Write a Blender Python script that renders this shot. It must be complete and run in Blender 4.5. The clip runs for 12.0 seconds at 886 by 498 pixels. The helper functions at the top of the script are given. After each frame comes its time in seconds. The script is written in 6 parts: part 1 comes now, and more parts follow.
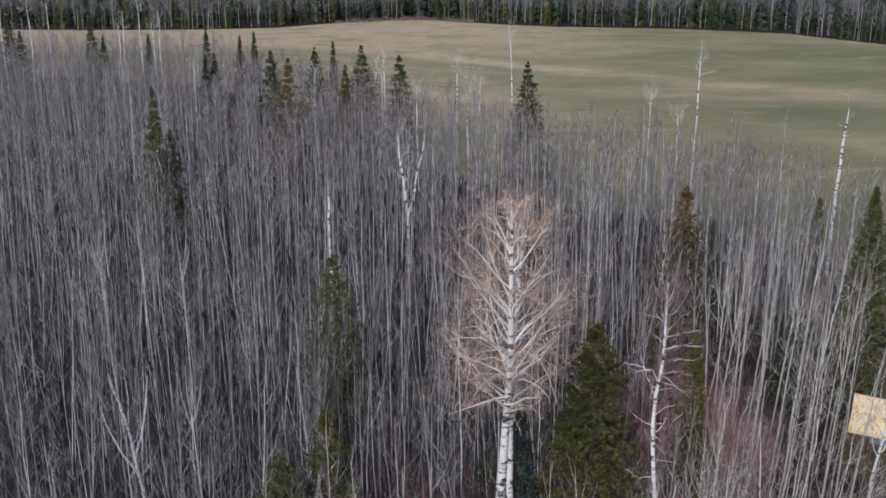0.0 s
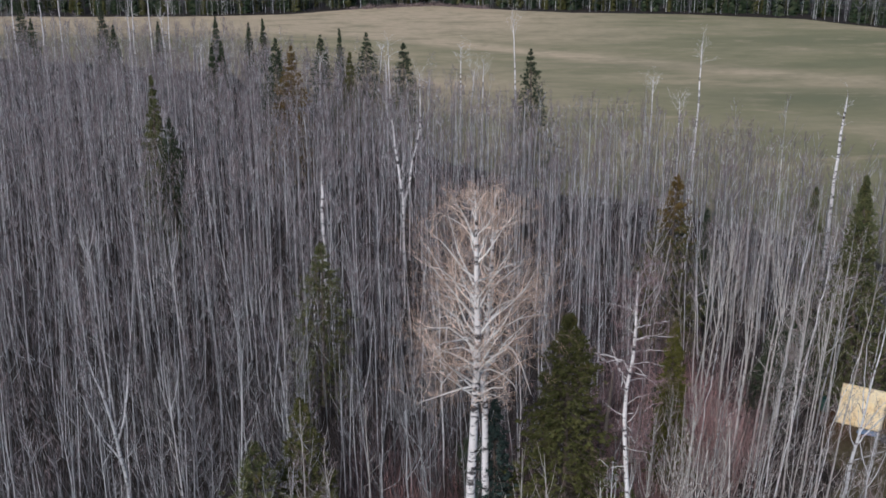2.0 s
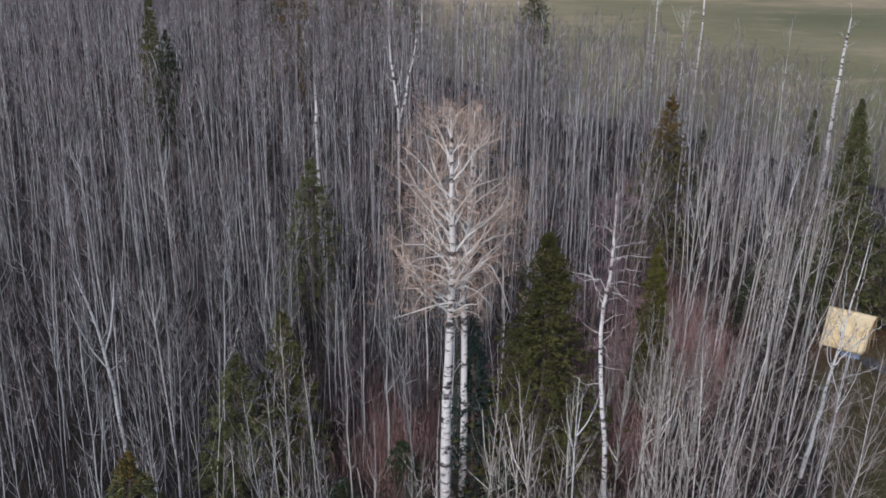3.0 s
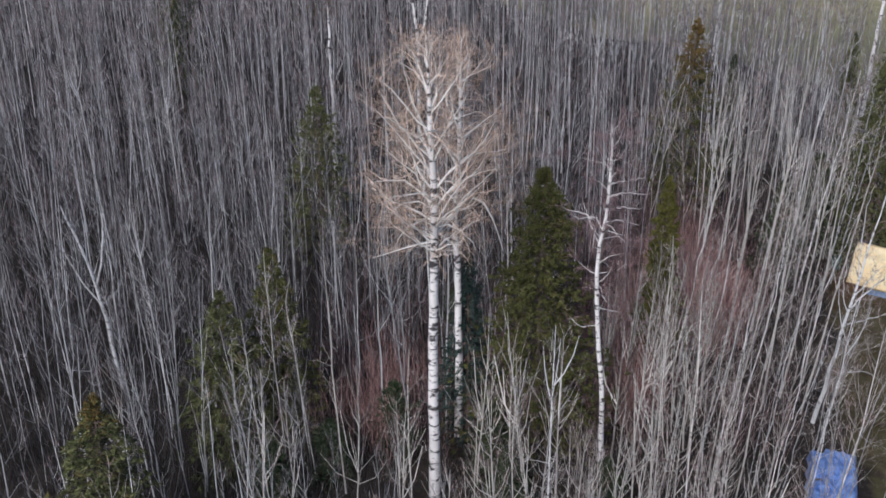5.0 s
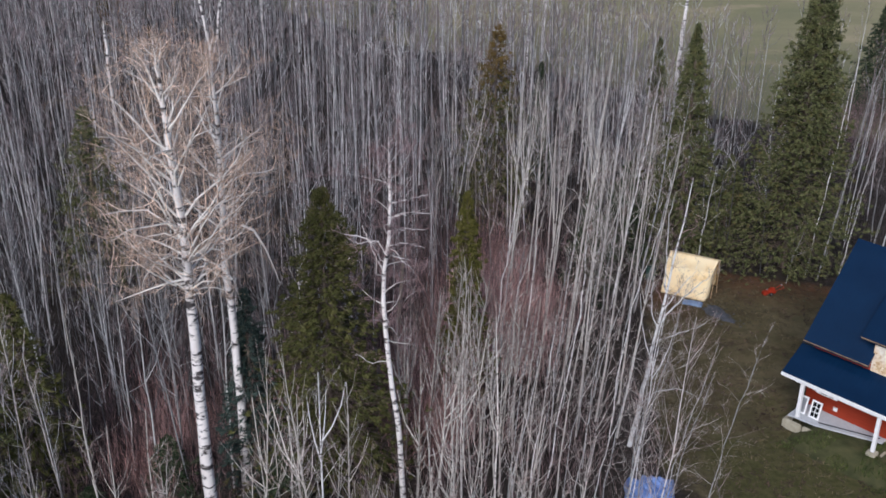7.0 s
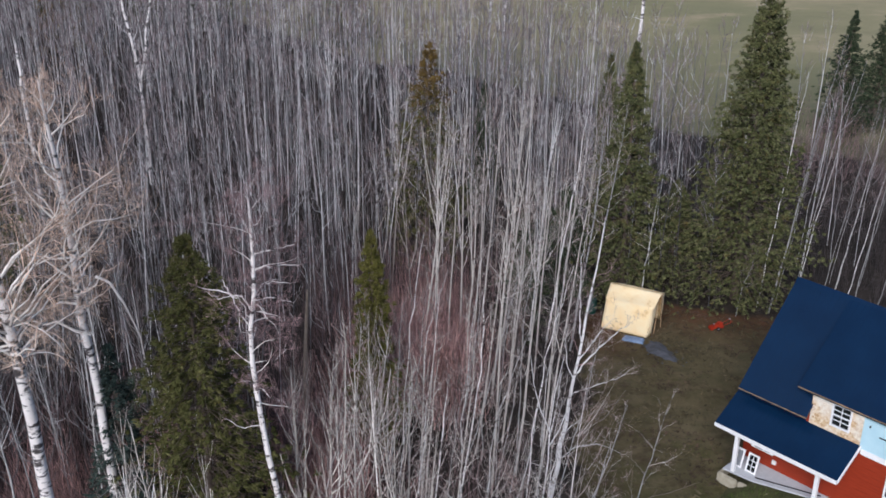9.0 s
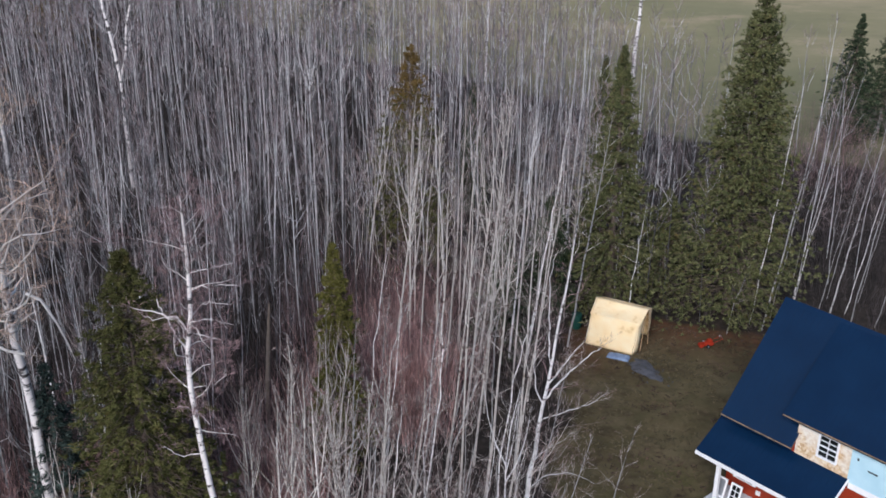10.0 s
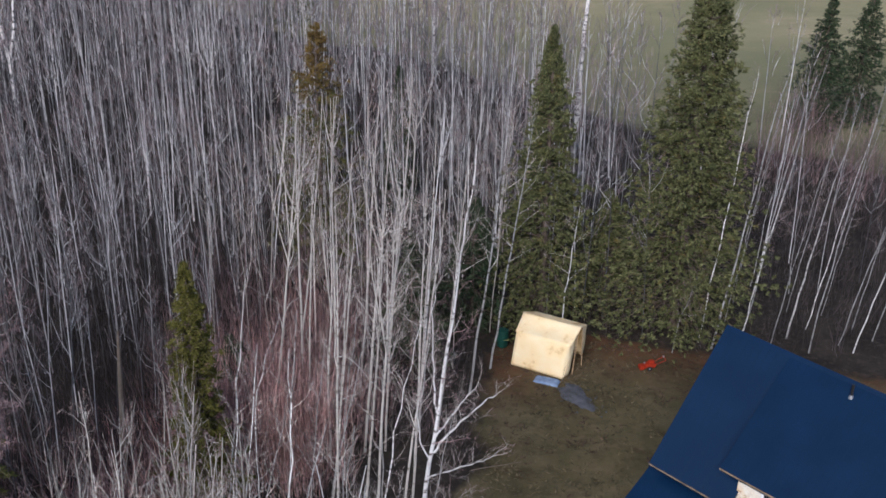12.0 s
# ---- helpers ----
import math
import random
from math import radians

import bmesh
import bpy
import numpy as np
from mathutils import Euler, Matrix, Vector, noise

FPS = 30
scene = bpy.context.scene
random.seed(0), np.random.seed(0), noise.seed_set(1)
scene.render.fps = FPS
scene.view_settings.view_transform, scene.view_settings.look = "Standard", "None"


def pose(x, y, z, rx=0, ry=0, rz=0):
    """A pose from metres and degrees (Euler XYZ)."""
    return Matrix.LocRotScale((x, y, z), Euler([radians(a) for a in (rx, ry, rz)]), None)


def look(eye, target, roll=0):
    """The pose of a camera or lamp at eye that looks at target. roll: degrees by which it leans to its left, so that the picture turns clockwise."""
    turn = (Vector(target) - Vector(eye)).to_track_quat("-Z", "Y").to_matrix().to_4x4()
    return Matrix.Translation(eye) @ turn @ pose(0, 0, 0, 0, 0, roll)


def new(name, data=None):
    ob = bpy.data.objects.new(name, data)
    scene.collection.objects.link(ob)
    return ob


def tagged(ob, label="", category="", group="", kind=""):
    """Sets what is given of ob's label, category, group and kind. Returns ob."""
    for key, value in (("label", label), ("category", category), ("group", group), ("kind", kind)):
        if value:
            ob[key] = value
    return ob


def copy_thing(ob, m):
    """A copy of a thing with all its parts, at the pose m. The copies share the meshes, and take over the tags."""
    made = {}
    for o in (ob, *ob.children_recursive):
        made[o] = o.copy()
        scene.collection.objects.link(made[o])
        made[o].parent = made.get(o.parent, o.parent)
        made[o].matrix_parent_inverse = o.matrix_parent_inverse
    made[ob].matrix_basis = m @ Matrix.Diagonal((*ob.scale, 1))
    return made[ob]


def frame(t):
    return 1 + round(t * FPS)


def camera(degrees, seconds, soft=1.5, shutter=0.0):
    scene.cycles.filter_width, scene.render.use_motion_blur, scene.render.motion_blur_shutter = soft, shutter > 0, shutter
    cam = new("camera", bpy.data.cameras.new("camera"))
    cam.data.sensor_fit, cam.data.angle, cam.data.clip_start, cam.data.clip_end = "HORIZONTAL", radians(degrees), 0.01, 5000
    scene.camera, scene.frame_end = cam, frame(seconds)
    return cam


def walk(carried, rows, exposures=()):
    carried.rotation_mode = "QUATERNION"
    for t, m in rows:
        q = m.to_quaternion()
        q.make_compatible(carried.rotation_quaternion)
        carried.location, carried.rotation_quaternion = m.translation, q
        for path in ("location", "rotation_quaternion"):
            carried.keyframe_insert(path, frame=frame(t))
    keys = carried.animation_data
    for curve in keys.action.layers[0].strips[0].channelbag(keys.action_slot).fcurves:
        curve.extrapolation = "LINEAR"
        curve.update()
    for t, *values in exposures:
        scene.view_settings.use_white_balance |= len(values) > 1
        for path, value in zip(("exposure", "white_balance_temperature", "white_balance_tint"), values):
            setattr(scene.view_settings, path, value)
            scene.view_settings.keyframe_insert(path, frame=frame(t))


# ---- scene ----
cam = camera(45.6, 12.0, 1.7)
PATH = [
    (0, (0.904, 0.0, 33.0), (0.828, 1.917, 32.433), 0.1),
    (0.5, (1.357, -0.065, 33.094), (1.271, 1.862, 32.565), 0.0),
    (1, (1.849, -0.142, 33.182), (1.755, 1.791, 32.677), -0.2),
    (1.5, (2.448, -0.097, 33.186), (2.342, 1.82, 32.628), -0.6),
    (2, (3.082, -0.088, 33.253), (2.97, 1.819, 32.661), -0.1),
    (2.5, (3.878, -0.259, 33.361), (3.757, 1.637, 32.735), 0.4),
    (3, (4.507, -0.13, 33.279), (4.38, 1.724, 32.54), 0.6),
    (3.2, (4.834, -0.026, 33.289), (4.702, 1.8, 32.485), 0.5),
    (4.8, (7.016, 2.061, 32.931), (6.797, 3.849, 32.063), -0.5),
    (5, (7.218, 2.429, 32.945), (6.998, 4.215, 32.073), -0.3),
    (5.5, (7.898, 3.651, 32.626), (7.719, 5.442, 31.754), -0.1),
    (6, (8.418, 4.839, 32.317), (8.351, 6.638, 31.446), 0.8),
    (6.5, (8.951, 6.375, 31.51), (8.97, 8.183, 30.655), 1.0),
    (7, (9.822, 7.385, 31.139), (9.893, 9.199, 30.299), 0.8),
    (7.5, (10.919, 8.255, 31.171), (11.016, 10.071, 30.339), 0.6),
    (7.7, (11.425, 8.718, 31.106), (11.526, 10.537, 30.279), 0.7),
    (9.5, (15.674, 13.033, 30.933), (15.728, 14.85, 30.099), 0.5),
    (10, (16.764, 14.348, 30.637), (16.806, 16.165, 29.802), 0.7),
    (10.5, (17.783, 15.818, 30.389), (17.813, 17.634, 29.551), 0.7),
    (11, (18.775, 17.569, 30.071), (18.794, 19.383, 29.229), 0.7),
    (11.5, (19.763, 19.545, 29.506), (19.799, 21.354, 28.653), 1.0),
    (12, (20.95, 21.768, 28.914), (21.021, 23.567, 28.043), 1.2),
]
walk(cam, [(t, look(eye, target, roll)) for t, eye, target, roll in PATH], [(0.0, -0.16, 5640, 10), (2.2, -0.18, 5640, 10), (3.2, -0.22, 5640, 10), (4.8, 0.02, 5640, 10), (6.0, 0.03, 5660, 11), (9.5, 0.14, 5660, 12), (12.0, 0.20, 5660, 13)])

# ---------------------------------------------------------------- light
world = bpy.data.worlds.new("sky")
scene.world = world
world.use_nodes = True
wn, wl = world.node_tree.nodes, world.node_tree.links
wn.clear()
sky = wn.new("ShaderNodeTexSky")
sky.sky_type = "NISHITA"
sky.sun_disc = False
SUN_EL, SUN_AZ = 35.0, 200.0          # degrees; azimuth clockwise from +y
sky.sun_elevation, sky.sun_rotation = radians(SUN_EL), radians(SUN_AZ)
sky.air_density, sky.dust_density, sky.ozone_density = 1.0, 1.2, 1.6
bg = wn.new("ShaderNodeBackground")
bg.inputs["Strength"].default_value = 0.10
wo = wn.new("ShaderNodeOutputWorld")
wl.new(sky.outputs[0], bg.inputs["Color"])
wl.new(bg.outputs[0], wo.inputs["Surface"])

sun = new("sun", bpy.data.lights.new("sun", "SUN"))
sun.data.energy, sun.data.angle, sun.data.color = 3.3, radians(28), (1.0, 0.92, 0.83)
az, el = radians(SUN_AZ), radians(SUN_EL)
sun_from = Vector((math.sin(az) * math.cos(el), math.cos(az) * math.cos(el), math.sin(el)))
sun.matrix_world = look(sun_from * 200, (0, 0, 0))


# ---------------------------------------------------------------- materials
def material(name, rough=0.8, metal=0.0, spec=0.3):
    m = bpy.data.materials.new(name)
    m.use_nodes = True
    n, l = m.node_tree.nodes, m.node_tree.links
    b = n["Principled BSDF"]
    b.inputs["Roughness"].default_value = rough
    b.inputs["Metallic"].default_value = metal
    b.inputs["Specular IOR Level"].default_value = spec
    return m, n, l, b


def noise_node(n, l, scale, detail=4.0, stretch=(1, 1, 1), coord="Object", rough=0.55):
    if coord == "Position":
        src = n.new("ShaderNodeNewGeometry").outputs["Position"]
    else:
        src = n.new("ShaderNodeTexCoord").outputs[coord]
    mp = n.new("ShaderNodeMapping")
    mp.inputs["Scale"].default_value = stretch
    l.new(src, mp.inputs["Vector"])
    t = n.new("ShaderNodeTexNoise")
    t.inputs["Scale"].default_value, t.inputs["Detail"].default_value = scale, detail
    t.inputs["Roughness"].default_value = rough
    l.new(mp.outputs[0], t.inputs["Vector"])
    return t.outputs["Fac"]


def ramp(n, l, fac, stops):
    r = n.new("ShaderNodeValToRGB")
    e = r.color_ramp.elements
    while len(e) < len(stops):
        e.new(0.5)
    for q, (p, c) in zip(e, stops):
        q.position, q.color = p, (*c, 1)
    l.new(fac, r.inputs[0])
    return r.outputs[0]


def mix(n, l, fac, a, b, kind="MIX"):
    x = n.new("ShaderNodeMix")
    x.data_type, x.blend_type = "RGBA", kind
    for v, s in ((fac, x.inputs[0]), (a, x.inputs[6]), (b, x.inputs[7])):
        if isinstance(v, (int, float)):
            s.default_value = v
        elif isinstance(v, tuple):
            s.default_value = (*v, 1)
        else:
            l.new(v, s)
    return x.outputs[2]


def maths(n, l, op, a, b=0.0):
    x = n.new("ShaderNodeMath")
    x.operation = op
    for v, s in ((a, x.inputs[0]), (b, x.inputs[1])):
        if isinstance(v, (int, float)):
            s.default_value = v
        else:
            l.new(v, s)
    return x.outputs[0]


def bump(n, l, b, fac, strength=0.4, distance=0.02):
    x = n.new("ShaderNodeBump")
    x.inputs["Strength"].default_value, x.inputs["Distance"].default_value = strength, distance
    l.new(fac, x.inputs["Height"])
    l.new(x.outputs[0], b.inputs["Normal"])


def island_tint(n, l, col, low, high, by_object=False):
    """Brightness that differs from piece to piece."""
    if by_object:
        rnd = n.new("ShaderNodeObjectInfo").outputs["Random"]
    else:
        rnd = n.new("ShaderNodeNewGeometry").outputs["Random Per Island"]
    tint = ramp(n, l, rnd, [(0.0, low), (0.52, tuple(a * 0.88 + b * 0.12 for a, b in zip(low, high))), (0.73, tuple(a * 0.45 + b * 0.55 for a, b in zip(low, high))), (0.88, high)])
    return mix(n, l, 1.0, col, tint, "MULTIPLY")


def plain(name, c0, c1, scale=6.0, rough=0.7, metal=0.0, bumpy=0.15, spec=0.3, coord="Object", stretch=(1, 1, 1)):
    m, n, l, b = material(name, rough, metal, spec)
    f = noise_node(n, l, scale, 5.0, stretch, coord)
    l.new(ramp(n, l, f, [(0.3, c0), (0.7, c1)]), b.inputs["Base Color"])
    if bumpy:
        bump(n, l, b, noise_node(n, l, scale * 6, 4.0, stretch, coord), bumpy, 0.01)
    return m


def bark(name, pale0, pale1, dark, marks, by_object=False, low=(0.26, 0.26, 0.275), high=(1.15, 1.13, 1.12), size=2.2):
    """Pale bark with dark cross marks; marks is the share of the noise that turns dark."""
    m, n, l, b = material(name, 0.75)
    body = ramp(n, l, noise_node(n, l, 1.6, 4.0, (1, 1, 1), "Position"), [(0.3, pale0), (0.7, pale1)])
    cut = noise_node(n, l, size, 4.0, (0.9, 0.9, 2.4), "Position", 0.65)
    dark_fac = ramp(n, l, cut, [(marks, (1, 1, 1)), (marks + 0.06, (0, 0, 0))])
    col = mix(n, l, dark_fac, body, dark)
    col = island_tint(n, l, col, low, high, by_object)
    l.new(col, b.inputs["Base Color"])
    bump(n, l, b, noise_node(n, l, 14, 4.0, (1, 1, 2), "Position"), 0.3, 0.01)
    return m


# Most stems tinted dark: shade inside the stand painted into the bark.
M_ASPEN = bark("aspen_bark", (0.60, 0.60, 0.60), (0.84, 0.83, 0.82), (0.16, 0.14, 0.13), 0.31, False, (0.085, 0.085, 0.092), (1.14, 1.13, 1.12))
M_ASPEN_STEM = bark("aspen_stem_bark", (0.62, 0.61, 0.60), (0.84, 0.83, 0.81), (0.16, 0.14, 0.13), 0.34, True, (0.40, 0.40, 0.41), (1.12, 1.11, 1.10), 3.0)
M_SLIM = bark("slim_birch_bark", (0.72, 0.70, 0.68), (0.88, 0.86, 0.84), (0.18, 0.15, 0.14), 0.38, False, (0.74, 0.74, 0.75), (1.08, 1.07, 1.06), 3.0)
# Paler, warmer aspen bark: sunlight on the clearing's stems put into the colour.
M_ASPEN_LIT = bark("sunlit_aspen_bark", (0.70, 0.63, 0.57), (0.86, 0.79, 0.73), (0.20, 0.15, 0.13), 0.36, False, (0.36, 0.35, 0.34), (1.12, 1.11, 1.09), 3.2)
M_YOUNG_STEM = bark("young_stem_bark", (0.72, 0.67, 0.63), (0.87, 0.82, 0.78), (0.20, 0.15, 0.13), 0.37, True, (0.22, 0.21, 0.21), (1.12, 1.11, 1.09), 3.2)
# Sapling bark, also on tall clearing aspens to paint them sunlit.
M_SAPLING_LIT = bark("sapling_and_sunlit_aspen_bark", (0.72, 0.67, 0.61), (0.88, 0.83, 0.77), (0.22, 0.17, 0.14), 0.37, False, (0.46, 0.45, 0.44), (1.12, 1.11, 1.09), 3.2)
M_EDGE = bark("edge_birch_bark", (0.74, 0.72, 0.70), (0.90, 0.88, 0.86), (0.16, 0.14, 0.13), 0.40, True, (0.36, 0.36, 0.36), (1.10, 1.09, 1.08), 3.2)
M_ASPEN_FAR = bark("far_aspen_bark", (0.50, 0.49, 0.485), (0.76, 0.74, 0.725), (0.12, 0.11, 0.11), 0.35, False, (0.13, 0.13, 0.14), (1.2, 1.19, 1.18))
M_BIRCH = bark("birch_bark", (0.76, 0.70, 0.67), (0.88, 0.83, 0.80), (0.07, 0.06, 0.06), 0.415, False, (0.9, 0.9, 0.9), (1.05, 1.04, 1.03), 1.7)


def twig_material(name, c0, c1):
    m, n, l, b = material(name, 0.8)
    col = ramp(n, l, noise_node(n, l, 0.35, 3.0, (1, 1, 1), "Position"), [(0.35, c0), (0.65, c1)])
    col = island_tint(n, l, col, (0.42, 0.42, 0.43), (1.45, 1.42, 1.40))
    l.new(col, b.inputs["Base Color"])
    return m


M_TWIG = twig_material("aspen_twigs", (0.21, 0.185, 0.182), (0.34, 0.305, 0.30))
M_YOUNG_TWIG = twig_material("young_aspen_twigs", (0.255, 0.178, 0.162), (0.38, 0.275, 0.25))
M_FAR_TWIG = twig_material("mauve_aspen_twigs", (0.215, 0.163, 0.162), (0.350, 0.272, 0.268))
M_WOOD_TWIG = twig_material("grey_wood_twigs", (0.20, 0.19, 0.20), (0.34, 0.32, 0.33))
M_BIRCH_TWIG = twig_material("birch_twigs", (0.56, 0.36, 0.25), (0.72, 0.50, 0.365))
M_MAUVE_TWIG = twig_material("mauve_birch_twigs", (0.28, 0.185, 0.185), (0.40, 0.275, 0.27))
M_LIMB = bark("birch_limb_bark", (0.82, 0.76, 0.70), (0.90, 0.86, 0.81), (0.25, 0.18, 0.14), 0.30, False, (0.85, 0.85, 0.85), (1.08, 1.07, 1.06))
M_BRANCHLET = twig_material("birch_branchlets", (0.70, 0.53, 0.41), (0.83, 0.68, 0.56))
# Brown brush, its colour darkened further for deep shade under the aspens.
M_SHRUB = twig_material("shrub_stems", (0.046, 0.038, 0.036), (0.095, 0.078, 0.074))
M_BRUSH = twig_material("mauve_brush_stems", (0.150, 0.096, 0.094), (0.265, 0.178, 0.172))
M_SLASH = twig_material("slash_wood", (0.20, 0.145, 0.135), (0.36, 0.28, 0.26))
M_RED_SHRUB = twig_material("red_shrub_stems", (0.42, 0.235, 0.21), (0.58, 0.36, 0.33))


def needles(name, c0, c1, tip, rust=None):
    m, n, l, b = material(name, 0.8, 0.0, 0.08)
    col = ramp(n, l, noise_node(n, l, 0.9, 4.0, (1, 1, 1), "Position"), [(0.3, c0), (0.7, c1)])
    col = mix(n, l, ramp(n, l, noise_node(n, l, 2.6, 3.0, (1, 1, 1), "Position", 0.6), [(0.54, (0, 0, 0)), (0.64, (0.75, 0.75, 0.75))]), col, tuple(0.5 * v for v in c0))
    if rust is not None:
        col = mix(n, l, ramp(n, l, noise_node(n, l, 1.9, 4.0, (1, 1, 0.8), "Object", 0.65), [(0.56, (0, 0, 0)), (0.66, (0.7, 0.7, 0.7))]), col, rust)
    rnd = n.new("ShaderNodeNewGeometry").outputs["Random Per Island"]
    col = mix(n, l, ramp(n, l, rnd, [(0.55, (0, 0, 0)), (1.0, (1, 1, 1))]), col, tip)
    l.new(col, b.inputs["Base Color"])
    return m


M_SPRUCE = needles("spruce_needles", (0.044, 0.053, 0.024), (0.104, 0.110, 0.040), (0.195, 0.194, 0.088), (0.150, 0.105, 0.036))
M_SPRUCE_DARK = needles("dark_spruce_needles", (0.022, 0.038, 0.020), (0.045, 0.062, 0.030), (0.09, 0.10, 0.055))
M_SPRUCE_OLIVE = needles("olive_spruce_needles", (0.052, 0.056, 0.018), (0.092, 0.092, 0.030), (0.140, 0.132, 0.052), (0.105, 0.075, 0.026))
M_SPRUCE_YELLOW = needles("yellowish_spruce_needles", (0.070, 0.070, 0.016), (0.115, 0.108, 0.026), (0.180, 0.160, 0.050))
M_SPRUCE_RUST = needles("cone_laden_needles", (0.098, 0.062, 0.018), (0.150, 0.098, 0.030), (0.205, 0.140, 0.050))
# Blue-green needles; on the hills the blue is painted-in distance haze.
M_SPRUCE_BLUE_HAZE = needles("blue_and_hazed_spruce_needles", (0.026, 0.040, 0.034), (0.044, 0.062, 0.052), (0.072, 0.095, 0.082))
M_SPRUCE_BARK = plain("spruce_bark", (0.10, 0.075, 0.06), (0.17, 0.13, 0.10), 5, 0.9)

# house
M_ROOF = plain("navy_roof_metal", (0.0024, 0.0125, 0.036), (0.0038, 0.0175, 0.048), 0.7, 0.24, 0.0, 0.05, 0.55)
M_RED = plain("red_siding_paint", (0.23, 0.025, 0.008), (0.30, 0.036, 0.011), 3.0, 0.6, 0.0, 0.1, 0.3, "Object", (0.6, 0.6, 6))
M_WHITE = plain("white_trim_paint", (0.74, 0.74, 0.75), (0.84, 0.83, 0.82), 5.0, 0.5, 0.0, 0.05)
M_WRAP = plain("pale_blue_house_wrap", (0.42, 0.62, 0.70), (0.52, 0.71, 0.78), 1.5, 0.45, 0.0, 0.2)
M_DECK = plain("weathered_deck_boards", (0.40, 0.41, 0.43), (0.54, 0.55, 0.57), 4.0, 0.8, 0.0, 0.2, 0.2, "Object", (1, 6, 1))
M_CONCRETE = plain("concrete", (0.30, 0.27, 0.20), (0.44, 0.40, 0.31), 3.0, 0.9, 0.0, 0.4)
M_RAWWOOD = plain("raw_wood_edge", (0.34, 0.22, 0.12), (0.50, 0.35, 0.21), 6.0, 0.8, 0.0, 0.2)
M_FASCIA = plain("weathered_fascia", (0.07, 0.05, 0.035), (0.36, 0.25, 0.15), 2.2, 0.85, 0.0, 0.2)
M_BLACK = plain("black_plastic", (0.012, 0.012, 0.013), (0.022, 0.022, 0.024), 8.0, 0.5)
M_GREYMETAL = plain("grey_metal", (0.30, 0.31, 0.33), (0.40, 0.41, 0.43), 6.0, 0.4, 0.6)


def osb():
    m, n, l, b = material("strand_board", 0.8)
    t = n.new("ShaderNodeTexVoronoi")
    t.inputs["Scale"].default_value = 9.0
    l.new(n.new("ShaderNodeTexCoord").outputs["Object"], t.inputs["Vector"])
    flake = n.new("ShaderNodeSeparateColor")
    l.new(t.outputs["Color"], flake.inputs[0])
    col = ramp(n, l, flake.outputs[0], [(0.0, (0.46, 0.29, 0.15)), (0.5, (0.62, 0.45, 0.27)), (1.0, (0.76, 0.65, 0.48))])
    pale = ramp(n, l, noise_node(n, l, 1.3, 3.0), [(0.42, (0, 0, 0)), (0.58, (1, 1, 1))])
    col = mix(n, l, pale, col, (0.78, 0.72, 0.62))
    l.new(col, b.inputs["Base Color"])
    bump(n, l, b, t.outputs["Distance"], 0.3, 0.01)
    return m


M_OSB = osb()


def glass():
    m, n, l, b = material("window_glass", 0.08, 0.0, 0.6)
    b.inputs["Base Color"].default_value = (0.012, 0.015, 0.018, 1)
    b.inputs["Coat Weight"].default_value = 0.4
    return m


M_GLASS = glass()


def canvas():
    m, n, l, b = material("cream_tent_canvas", 0.85, 0.0, 0.15)
    stain = noise_node(n, l, 1.1, 5.0)
    col = ramp(n, l, stain, [(0.34, (0.70, 0.48, 0.22)), (0.44, (0.96, 0.75, 0.43)), (0.7, (0.98, 0.83, 0.55))])
    l.new(col, b.inputs["Base Color"])
    bump(n, l, b, noise_node(n, l, 2.5, 4.0), 0.5, 0.06)
    thin = n.new("ShaderNodeBsdfTranslucent")
    l.new(col, thin.inputs["Color"])
    both = n.new("ShaderNodeMixShader")
    both.inputs[0].default_value = 0.12
    l.new(b.outputs[0], both.inputs[1])
    l.new(thin.outputs[0], both.inputs[2])
    l.new(both.outputs[0], n["Material Output"].inputs["Surface"])
    return m


M_CANVAS = canvas()
M_TARP = plain("blue_tarpaulin", (0.08, 0.16, 0.44), (0.30, 0.42, 0.72), 2.6, 0.35, 0.0, 0.9, 0.5)
M_OLDTARP = plain("faded_blue_tarpaulin", (0.10, 0.15, 0.25), (0.20, 0.27, 0.40), 4.0, 0.5, 0.0, 0.6, 0.3)
M_REDPAINT = plain("bright_red_paint", (0.24, 0.022, 0.009), (0.34, 0.035, 0.013), 6.0, 0.45)
M_GRAVEL = plain("grey_ash_and_gravel", (0.050, 0.050, 0.054), (0.095, 0.098, 0.11), 3.0, 0.95, 0.0, 0.8)
M_TURF = plain("rough_turf", (0.028, 0.034, 0.011), (0.074, 0.070, 0.028), 1.6, 0.95, 0.0, 0.8)
M_GREENPLASTIC = plain("dark_green_plastic", (0.008, 0.045, 0.034), (0.014, 0.062, 0.046), 6.0, 0.5)
M_GRASS = twig_material("grass_blades", (0.040, 0.070, 0.012), (0.095, 0.120, 0.028))
M_DEADWOOD = plain("weathered_deadwood", (0.16, 0.125, 0.095), (0.27, 0.22, 0.18), 4.0, 0.9)


